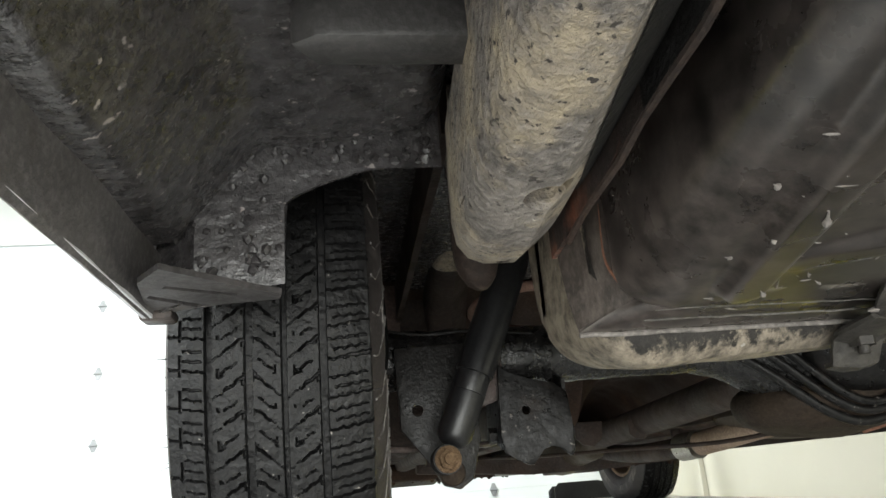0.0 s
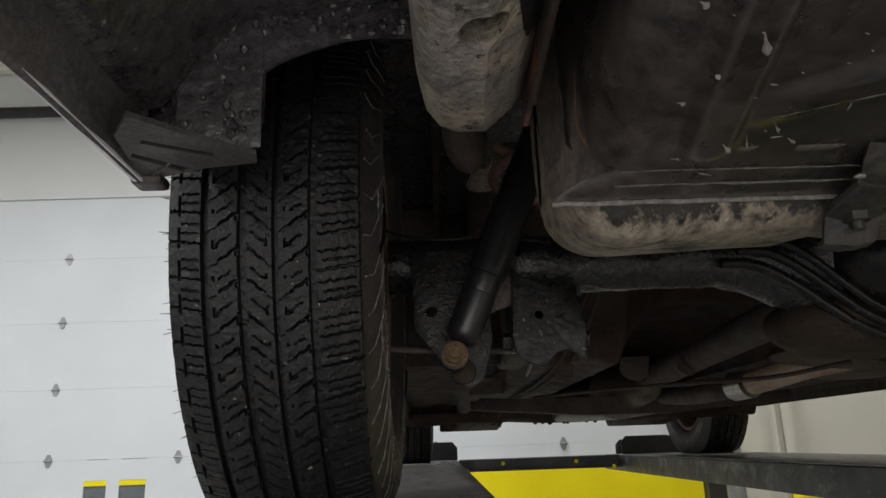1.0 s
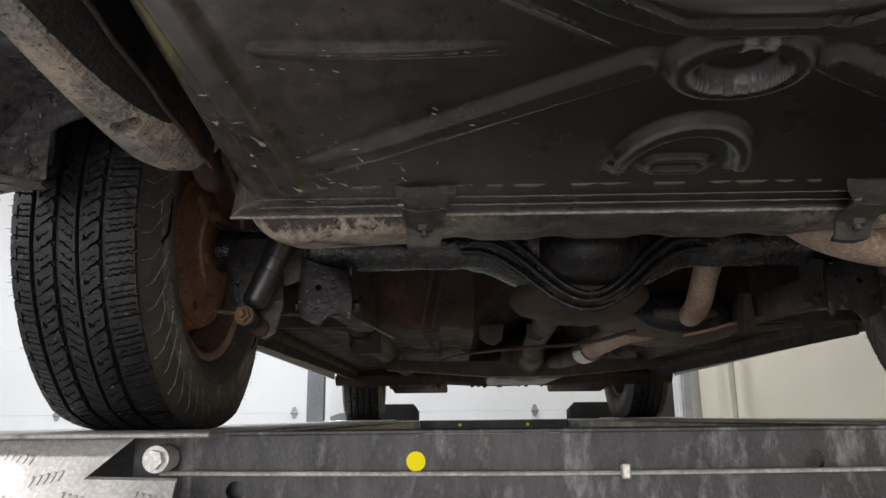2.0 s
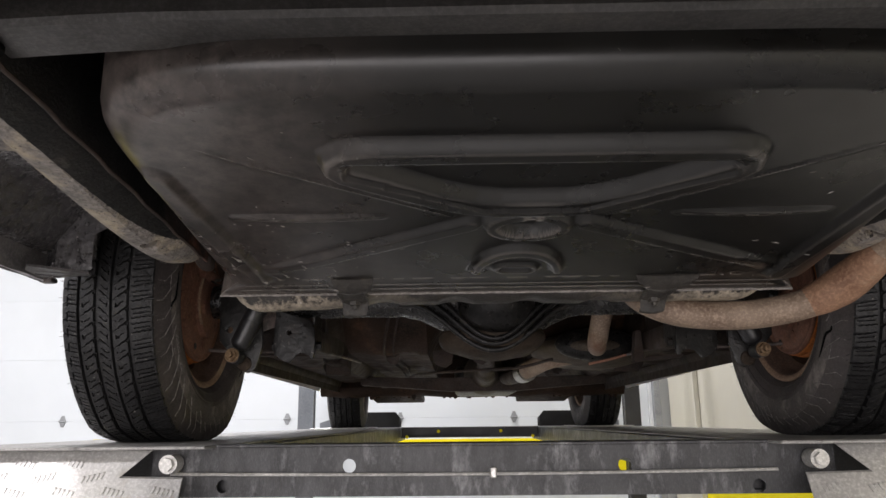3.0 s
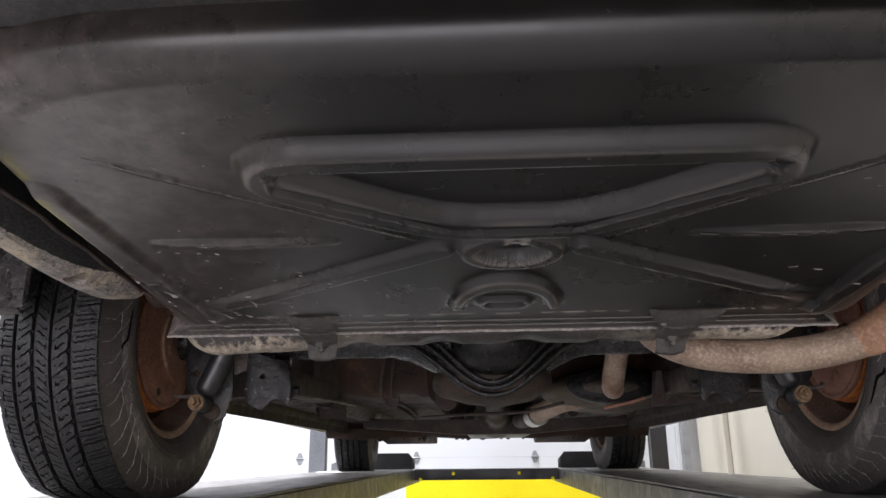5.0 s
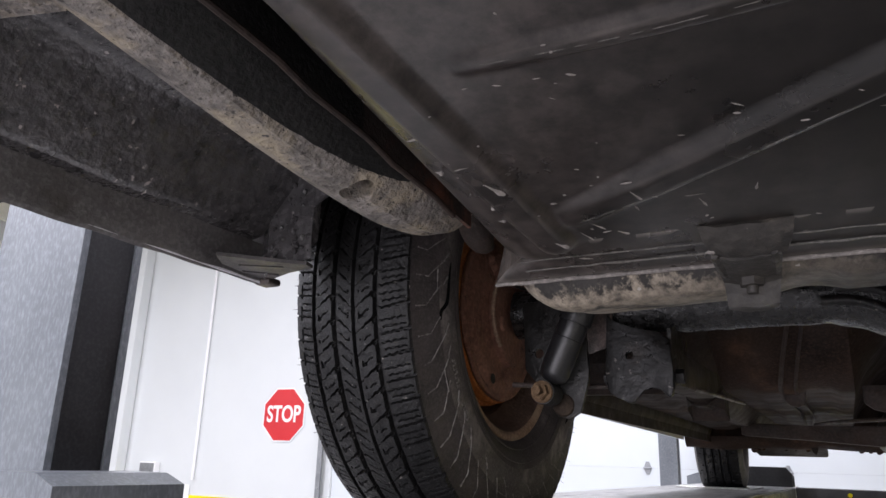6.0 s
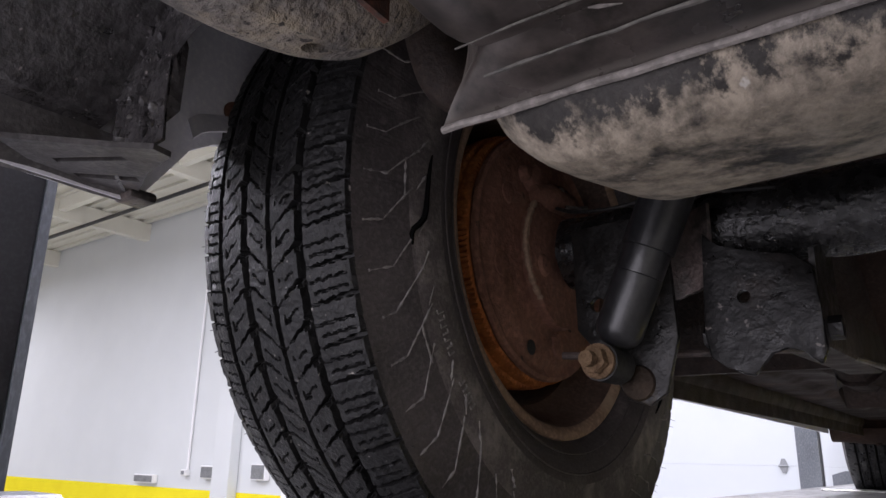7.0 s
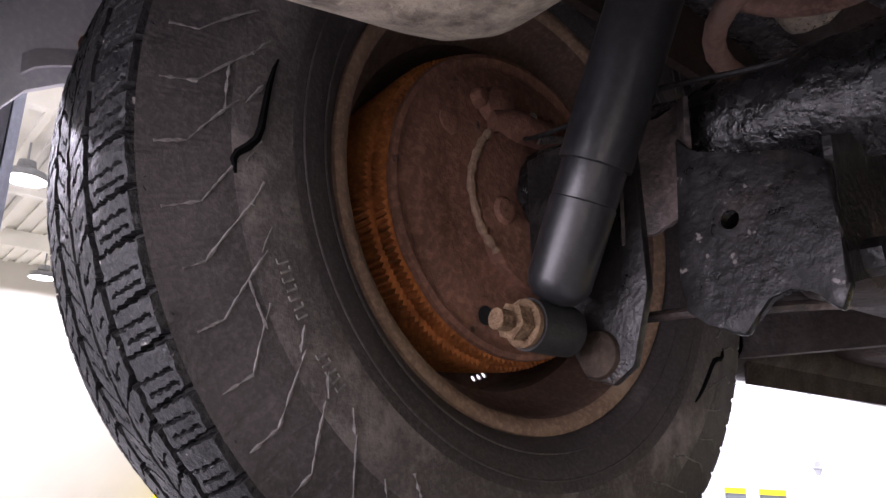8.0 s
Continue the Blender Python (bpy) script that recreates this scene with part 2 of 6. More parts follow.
M_PLATE = mat("checker_aluminium", (0.46, 0.45, 0.44), (0.62, 0.61, 0.60), 6, (0.32, 0.5), metal=0.75, bump=0.1, dust=(0.35, 0.32, 0.27), dust_cut=0.6, dust_scale=5)
M_YELLOW = mat("yellow_enamel", (0.82, 0.66, 0.008), (0.88, 0.73, 0.012), 3, (0.65, 0.8), bump=0.03, spec=0.15)
M_ZINC = mat("zinc_bolt", (0.34, 0.335, 0.32), (0.55, 0.54, 0.52), 30, (0.3, 0.5), metal=0.6, bump=0.1)
M_POST = mat("blue_grey_paint", (0.10, 0.11, 0.125), (0.165, 0.18, 0.195), 4, (0.3, 0.5), bump=0.08, dust=(0.26, 0.28, 0.29), dust_cut=0.62, dust_scale=6, stretch=(1, 1, 0.4))
M_WALL = mat("white_wall_paint", (0.63, 0.65, 0.648), (0.68, 0.70, 0.698), 0.8, (0.6, 0.8), bump=0.0, fine=40)
M_CREAM = mat("cream_wall_paint", (0.45, 0.43, 0.36), (0.50, 0.48, 0.405), 0.8, (0.6, 0.8), bump=0.0, fine=40)
M_DOOR = mat("white_door_panel", (0.62, 0.655, 0.68), (0.67, 0.705, 0.73), 1.2, (0.4, 0.6), bump=0.0, fine=60)
M_CEIL = mat("cream_ceiling", (0.62, 0.6, 0.5), (0.72, 0.70, 0.60), 1.0, (0.6, 0.8), bump=0.05)
M_CONCRETE = mat("shop_concrete", (0.20, 0.196, 0.191), (0.27, 0.263, 0.256), 1.5, (0.35, 0.6), bump=0.05, fine=50, dust=(0.15, 0.146, 0.141), dust_cut=0.6, dust_scale=1.2)
M_RED = mat("red_sign_sheet", (0.55, 0.02, 0.025), (0.62, 0.03, 0.035), 4, (0.35, 0.5), bump=0.0)
M_WHITE = mat("white_sheet", (0.8, 0.8, 0.8), (0.86, 0.86, 0.86), 4, (0.4, 0.6), bump=0.0)
M_GREY = mat("galvanised", (0.20, 0.21, 0.22), (0.34, 0.35, 0.36), 9, (0.35, 0.55), metal=0.6, bump=0.1)
M_GLASS = mat("window_glass", (0.10, 0.12, 0.13), (0.16, 0.18, 0.19), 3, (0.05, 0.1), bump=0.0)
M_LAMP = glow("lamp_lens", (1.0, 0.96, 0.9), 14.0)
M_SHADE_BLACK = mat("slit_shade_black", (0.0015, 0.0015, 0.0015), (0.003, 0.003, 0.003), 20, (0.8, 0.95), bump=0.0, spec=0.1)
M_RUBBERSTUD = mat("dark_rubber", (0.01, 0.01, 0.01), (0.02, 0.02, 0.02), 20, (0.5, 0.7), bump=0.2)


# ---- mesh helpers ----
def root(name, label, category, m=None, kind="", group=""):
    ob = new(name)
    ob.empty_display_size = 0.1
    ob.matrix_world = m if m is not None else Matrix()
    return tagged(ob, label, category, group, kind)


def part(name, bm, material, parent=None, label="", smooth=True, local=False):
    """One mesh object from bm, in world places unless local, under parent."""
    me = bpy.data.meshes.new(name)
    bmesh.ops.recalc_face_normals(bm, faces=bm.faces)
    bm.to_mesh(me)
    bm.free()
    me.materials.append(material)
    if smooth:
        me.shade_smooth()
        me.set_sharp_from_angle(angle=radians(38))
    ob = new(name, me)
    if parent:
        ob.parent = parent
        if not local:
            top = parent
            m = Matrix()
            while top:
                m = top.matrix_basis if top.parent is None else m
                top = top.parent
            ob.matrix_parent_inverse = m.inverted() if parent.parent is None else Matrix()
    if label:
        ob["label"] = label
    return ob


def box(x0, x1, y0, y1, z0, z1, bevel=0.0, seg=2, bm=None):
    bm = bm or bmesh.new()
    made = bmesh.ops.create_cube(bm, size=1.0)
    vs = made["verts"]
    bmesh.ops.transform(bm, verts=vs, matrix=Matrix.Translation(((x0 + x1) / 2, (y0 + y1) / 2, (z0 + z1) / 2)) @ Matrix.Diagonal((x1 - x0, y1 - y0, z1 - z0, 1)))
    if bevel:
        es = list({e for v in vs for e in v.link_edges})
        bmesh.ops.bevel(bm, geom=es, offset=bevel, segments=seg, affect="EDGES", profile=0.5)
    return bm


def tube(points, radius, sides=14, bm=None, cap=True):
    """A round tube along points; radius a number or one per point."""
    bm = bm or bmesh.new()
    pts = [Vector(p) for p in points]
    rad = radius if isinstance(radius, (list, tuple)) else [radius] * len(pts)
    rings, side = [], None
    for i, p in enumerate(pts):
        d = (pts[min(i + 1, len(pts) - 1)] - pts[max(i - 1, 0)]).normalized()
        if side is None:
            side = d.orthogonal().normalized()
        side = (side - d * side.dot(d)).normalized()
        up = d.cross(side)
        rings.append([bm.verts.new(p + rad[i] * (math.cos(a) * side + math.sin(a) * up)) for a in (2 * math.pi * k / sides for k in range(sides))])
    for a, b in zip(rings, rings[1:]):
        for k in range(sides):
            bm.faces.new((a[k], a[(k + 1) % sides], b[(k + 1) % sides], b[k]))
    if cap:
        bm.faces.new(rings[0])
        bm.faces.new(rings[-1])
    return bm


def smooth_line(points, n=8):
    """Catmull-Rom through points."""
    p = [Vector(q) for q in points]
    p = [2 * p[0] - p[1]] + p + [2 * p[-1] - p[-2]]
    out = []
    for i in range(1, len(p) - 2):
        for k in range(n):
            t = k / n
            a, b, c, d = p[i - 1], p[i], p[i + 1], p[i + 2]
            out.append(0.5 * (2 * b + (c - a) * t + (2 * a - 5 * b + 4 * c - d) * t * t + (3 * b - a - 3 * c + d) * t ** 3))
    return out + [p[-2]]


def revolve_x(profile, cy, cz, steps=64, bm=None, closed=False):
    """Turn (x, r) pairs round the line y = cy, z = cz."""
    bm = bm or bmesh.new()
    rings = [[bm.verts.new((x, cy + r * math.sin(a), cz + r * math.cos(a))) for a in (2 * math.pi * k / steps for k in range(steps))] for x, r in profile]
    pairs = list(zip(rings, rings[1:])) + ([(rings[-1], rings[0])] if closed else [])
    for a, b in pairs:
        for k in range(steps):
            bm.faces.new((a[k], a[(k + 1) % steps], b[(k + 1) % steps], b[k]))
    return bm


def sheet(fn, nu, nv, thick=0.0, bm=None):
    """A grid over 0..1 x 0..1 placed by fn(u, v); a back face thick along fn's third argument when given."""
    bm = bm or bmesh.new()
    g = [[bm.verts.new(fn(i / nu, j / nv)) for j in range(nv + 1)] for i in range(nu + 1)]
    for i in range(nu):
        for j in range(nv):
            bm.faces.new((g[i][j], g[i + 1][j], g[i + 1][j + 1], g[i][j + 1]))
    if thick:
        bmesh.ops.recalc_face_normals(bm, faces=bm.faces)
        bmesh.ops.solidify(bm, geom=list(bm.faces), thickness=thick)
    return bm


def extrude_poly(points, axis, a, b, bm=None, bevel=0.0):
    """A prism: points in the plane square to axis ('x': y,z; 'y': x,z; 'z': x,y) from a to b."""
    bm = bm or bmesh.new()
    put = {"x": lambda p, q: (q, p[0], p[1]), "y": lambda p, q: (p[0], q, p[1]), "z": lambda p, q: (p[0], p[1], q)}[axis]
    lo = [bm.verts.new(put(p, a)) for p in points]
    hi = [bm.verts.new(put(p, b)) for p in points]
    n = len(points)
    fs = [bm.faces.new(lo), bm.faces.new(hi)]
    fs += [bm.faces.new((lo[k], lo[(k + 1) % n], hi[(k + 1) % n], hi[k])) for k in range(n)]
    if bevel:
        es = list({e for f in fs for e in f.edges})
        bmesh.ops.bevel(bm, geom=es, offset=bevel, segments=2, affect="EDGES", profile=0.5)
    return bm


def disc(c, axis, r, depth, sides=20, bm=None):
    bm = bm or bmesh.new()
    return tube([Vector(c), Vector(c) + Vector(axis) * depth], r, sides, bm)


def plate_xz(x0, x1, z0, z1, y, thick, holes, bm=None):
    """An upright plate facing -y with round holes (x, z, r) right through it; one hole per strip."""
    bm = bm or bmesh.new()
    n = 20
    hs = sorted(holes)
    cuts = [x0] + [(a[0] + b[0]) / 2 for a, b in zip(hs, hs[1:])] + [x1]
    for (hx, hz, r), a, b in zip(hs, cuts, cuts[1:]):
        for yy in (y, y + thick):
            ring, rim = [], []
            for k in range(n):
                an = 2 * math.pi * (k + 0.5) / n
                c, s = math.cos(an), math.sin(an)
                ring.append(bm.verts.new((hx + r * c, yy, hz + r * s)))
                t = min(((b - hx) if c > 0 else (a - hx)) / c, ((z1 - hz) if s > 0 else (z0 - hz)) / s)
                rim.append(bm.verts.new((hx + t * c, yy, hz + t * s)))
            corners = {}
            for k in range(n):
                k2 = (k + 1) % n
                p, q = rim[k].co, rim[k2].co
                f = [ring[k], ring[k2], rim[k2]]
                if abs(p.x - q.x) > 1e-6 and abs(p.z - q.z) > 1e-6:
                    cx = b if max(p.x, q.x) > b - 1e-6 else a
                    cz = z1 if max(p.z, q.z) > z1 - 1e-6 else z0
                    f.append(bm.verts.new((cx, yy, cz)))
                bm.faces.new(f + [rim[k]])
        inner = []
        for yy in (y, y + thick):
            inner.append([bm.verts.new((hx + r * math.cos(2 * math.pi * (k + 0.5) / n), yy, hz + r * math.sin(2 * math.pi * (k + 0.5) / n))) for k in range(n)])
        for k in range(n):
            bm.faces.new((inner[0][k], inner[0][(k + 1) % n], inner[1][(k + 1) % n], inner[1][k]))
    bmesh.ops.remove_doubles(bm, verts=bm.verts, dist=1e-5)
    return bm


# ---- the workshop ----
WX0, WX1, WY0, WY1, WH = -17.4, 2.04, -6.5, 5.55, 5.36


def build_room():
    tagged(part("floor", box(WX0 - 0.2, WX1 + 0.2, WY0 - 0.2, WY1 + 0.2, -0.2, 0.0), M_CONCRETE, smooth=False), "grey concrete workshop floor", "floor", kind="structure")
    # far wall with the door opening
    dx0, dx1, dz = -5.21, 1.82, 4.0
    bm = box(WX0, dx0, WY1, WY1 + 0.2, 0.0, WH)
    box(dx1, WX1, WY1, WY1 + 0.2, 0.0, WH, bm=bm)
    box(dx0, dx1, WY1, WY1 + 0.2, dz, WH, bm=bm)
    tagged(part("wall_north", bm, M_WALL, smooth=False), "white painted workshop wall with a wide door opening", "wall", kind="structure")
    # wall behind the car with the open bay it was driven in through
    bm = box(WX0, -3.15, WY0 - 0.2, WY0, 0.0, WH)
    box(1.35, WX1, WY0 - 0.2, WY0, 0.0, WH, bm=bm)
    box(-3.15, 1.35, WY0 - 0.2, WY0, 3.25, WH, bm=bm)
    tagged(part("wall_south", bm, M_WALL, smooth=False), "white painted workshop wall with an open bay", "wall", kind="structure")
    tagged(part("wall_west", box(WX0 - 0.2, WX0, WY0 - 0.2, WY1 + 0.2, 0, WH), M_CREAM, smooth=False), "cream painted workshop wall", "wall", kind="structure")
    tagged(part("wall_east", box(WX1, WX1 + 0.2, WY0 - 0.2, WY1 + 0.2, 0, WH), M_CREAM, smooth=False), "cream painted wall beside the lift", "wall", kind="structure")
    # ceiling: ribbed deck and beams in one mesh
    bm = box(WX0 - 0.2, WX1 + 0.2, WY0 - 0.2, WY1 + 0.2, WH, WH + 0.15)
    y = WY0 + 0.15
    while y < WY1 - 0.1:
        box(WX0, WX1, y, y + 0.09, WH - 0.045, WH, bm=bm)
        y += 0.24
    for x in (-14.8, -11.6, -8.4, -5.2, -2.0, 1.2):
        box(x, x + 0.14, WY0, WY1, WH - 0.34, WH - 0.05, bm=bm)
    for y in (-4.4, -1.6, 1.2, 4.0):
        box(WX0, WX1, y, y + 0.1, WH - 0.24, WH - 0.05, bm=bm)
    tagged(part("ceiling", bm, M_CEIL, smooth=False), "cream ribbed metal ceiling with beams", "ceiling", kind="structure")
    # yellow wainscot on the far wall, left of the door
    tagged(part("trim", box(WX0, -5.42, WY1 - 0.006, WY1 - 0.0005, 0.0, 1.09), M_YELLOW, smooth=False), "yellow painted band along the lower wall", "wall trim", kind="structure")
    tagged(part("trim", box(WX1 - 0.006, WX1 - 0.0005, 2.4, 4.69, 0.0, 1.22), M_YELLOW, smooth=False), "yellow painted band along the lower cream wall", "wall trim", kind="structure")
    tagged(part("pilaster", box(-8.86, -8.5, WY1 - 0.16, WY1 - 0.0065, 0.0, WH - 0.05, 0.01), M_WALL, smooth=False), "white wall pilaster", "pilaster", kind="structure")
    tagged(part("pilaster", box(WX1 - 0.05, WX1 - 0.0005, 4.7, WY1 - 0.1, 0.0, WH - 0.05, 0.01), M_CREAM, smooth=False), "cream wall pilaster", "pilaster", kind="structure")
    return dx0, dx1, dz


def build_door(dx0, dx1, dz):
    door = root("door_1", "white sectional overhead garage door, shut", "garage door", pose((dx0 + dx1) / 2, WY1 + 0.06, 0), kind="structure")
    joints = [0.0, 0.355, 0.965, 1.577, 2.189, 2.795, 3.40, dz]
    wins = [(-3.716, -3.52), (-3.41, -3.18)]
    for a, b in zip(joints, joints[1:]):
        if abs(a - 0.965) < 0.01:
            bm = box(dx0 + 0.004, wins[0][0], WY1 + 0.03, WY1 + 0.075, a + 0.0004, b - 0.0004)
            box(wins[0][1], wins[1][0], WY1 + 0.03, WY1 + 0.075, a + 0.0004, b - 0.0004, bm=bm)
            box(wins[1][1], dx1 - 0.004, WY1 + 0.03, WY1 + 0.075, a + 0.0004, b - 0.0004, bm=bm)
            for w0, w1 in wins:
                box(w0, w1, WY1 + 0.03, WY1 + 0.075, a + 0.004, 1.09, bm=bm)
                box(w0, w1, WY1 + 0.03, WY1 + 0.075, 1.40, b - 0.004, bm=bm)
        else:
            bm = box(dx0 + 0.004, dx1 - 0.004, WY1 + 0.03, WY1 + 0.075, a + 0.0004, b - 0.0004, 0.001, 1)
        part("panel", bm, M_DOOR, door, smooth=False)
    for w0, w1 in wins:
        pane = part("window", box(w0, w1, WY1 + 0.05, WY1 + 0.056, 1.09, 1.40), M_GLASS, door, "small door window", smooth=False)
        part("header", box(w0, w1, WY1 + 0.034, WY1 + 0.048, 1.355, 1.40), M_YELLOW, pane, "yellow strip", smooth=False)
    part("yellow_band", box(-0.75, 1.80, WY1 + 0.0235, WY1 + 0.0297, 1.0, 1.37), M_YELLOW, door, "yellow painted band", smooth=False)
    # a hinge: two leaves and a knuckle
    x = -4.04
    while x < 1.7:
        for z in joints[2:-1]:
            bm = extrude_poly([(x - 0.012, z - 0.055), (x + 0.012, z - 0.055), (x + 0.034, z), (x + 0.012, z + 0.055), (x - 0.012, z + 0.055), (x - 0.034, z)], "y", WY1 + 0.022, WY1 + 0.0298)
            tube([(x - 0.036, WY1 + 0.017, z), (x + 0.036, WY1 + 0.017, z)], 0.008, 8, bm)
            part("hinge", bm, M_GREY, door)
        x += 1.13
    # upright tracks
    for x in (dx0 - 0.1, dx1 + 0.06):
        bm = extrude_poly([(x - 0.03, WY1 - 0.09), (x + 0.03, WY1 - 0.09), (x + 0.03, WY1 - 0.084), (x - 0.024, WY1 - 0.084), (x - 0.024, WY1 - 0.001), (x - 0.03, WY1 - 0.001)], "z", 0.0, 4.3)
        for k in range(9):
            disc((x + 0.004, WY1 - 0.09, 0.35 + 0.45 * k), (0, -1, 0), 0.012, 0.01, 8, bm)
        part("track", bm, M_GREY, door, "galvanised door track")
    part("torsion_tube", tube([(dx0 - 0.2, WY1 - 0.15, 4.84), (dx1 + 0.2, WY1 - 0.15, 4.84)], 0.055, 14), M_BLACK, door, "dark shaft over the door")


def build_stop_sign():
    x, y, z, r = -5.93, WY1 - 0.0075, 2.04, 0.33
    sign = root("stop_sign", "red octagonal stop sign with white letters on the wall", "sign", pose(x, y, z))

    def oct_ring(rr):
        return [(x + rr * math.cos(radians(22.5 + 45 * k)), z + rr * math.sin(radians(22.5 + 45 * k))) for k in range(8)]
    part("border", extrude_poly(oct_ring(r), "y", y - 0.003, y), M_WHITE, sign, smooth=False)
    part("face", extrude_poly(oct_ring(r * 0.95), "y", y - 0.006, y - 0.0032), M_RED, sign, smooth=False)
    cu = bpy.data.curves.new("letters", "FONT")
    cu.body, cu.size, cu.align_x, cu.align_y, cu.extrude, cu.offset = "STOP", 0.26, "CENTER", "CENTER", 0.001, 0.006
    tmp = new("tmp", cu)
    me = bpy.data.meshes.new_from_object(tmp.evaluated_get(bpy.context.evaluated_depsgraph_get()))
    bpy.data.objects.remove(tmp)
    me.transform(pose(x, y - 0.0075, z, 90, 0, 0) @ Matrix.Diagonal((0.8, 1, 1, 1)))
    me.materials.clear()
    me.materials.append(M_WHITE)
    ob = new("letters", me)
    ob.parent, ob.matrix_parent_inverse = sign, sign.matrix_basis.inverted()


def build_lamps():
    first = None
    for k, (lx, ly) in enumerate(LAMPS):
        if first is None:
            first = root("high_bay_lamp", "round white high bay ceiling lamp, lit", "ceiling lamp", pose(lx, ly, 4.8), group="high bay lamps")
            bm = bmesh.new()
            prof = [(0.0, 0.27), (0.10, 0.25), (0.16, 0.12), (0.26, 0.10)]
            rings = [[bm.verts.new((r * math.cos(a), r * math.sin(a), h)) for a in (2 * math.pi * i / 24 for i in range(24))] for h, r in prof]
            for a, b in zip(rings, rings[1:]):
                for i in range(24):
                    bm.faces.new((a[i], a[(i + 1) % 24], b[(i + 1) % 24], b[i]))
            bm.faces.new(rings[-1])
            part("housing", bm, M_GREY, first, local=True)
            part("lens", disc((0, 0, 0.01), (0, 0, 1), 0.24, 0.02, 24), M_LAMP, first, "glowing lens", local=True)
            part("stem", tube([(0, 0, 0.24), (0, 0, 0.54)], 0.015, 8), M_GREY, first, local=True)
        else:
            copy_thing(first, pose(lx, ly, 4.8))


def build_wall_items():
    # conduit and small boxes on the far wall
    for x, z0, z1 in ((-7.25, 1.27, 4.9), (-9.6, 1.27, 4.9)):
        tagged(part("conduit", tube([(x, WY1 - 0.03, z0), (x, WY1 - 0.03, z1)], 0.018, 8), M_WHITE), "thin white conduit on the wall", "conduit")
    for x, z, w, h in ((-9.05, 1.33, 0.32, 0.17), (-9.62, 1.31, 0.1, 0.08), (-8.0, 1.36, 0.28, 0.2), (-10.6, 1.2, 0.5, 0.12)):
        b = root("wall_box", "small grey electrical box on the wall", "electrical box", pose(x, WY1 - 0.05, z))
        part("case", box(x - w / 2, x + w / 2, WY1 - 0.09, WY1 - 0.0065, z - h / 2, z + h / 2, 0.006), M_WHITE, b, smooth=False)
        part("lid", box(x - w / 2 + 0.015, x + w / 2 - 0.015, WY1 - 0.098, WY1 - 0.0905, z - h / 2 + 0.015, z + h / 2 - 0.015, 0.003), M_GREY, b, smooth=False)
    tagged(part("notice_sheet", box(-7.62, -7.3, WY1 - 0.012, WY1 - 0.0065, 0.78, 1.21), M_WHITE, smooth=False), "plain white paper sheet on the yellow band", "paper")
    tagged(part("ceiling_pipe", tube([(WX0, 4.45, 5.0), (-5.4, 4.45, 5.0)], 0.028, 10), M_BLACK), "dark pipe below the ceiling", "pipe")


DOOR = build_room()
build_door(*DOOR)
build_stop_sign()
build_lamps()
build_wall_items()


# ---- the lift ----
LIFT = pose(-0.033, -0.46, 0, 0, 0, -0.5)


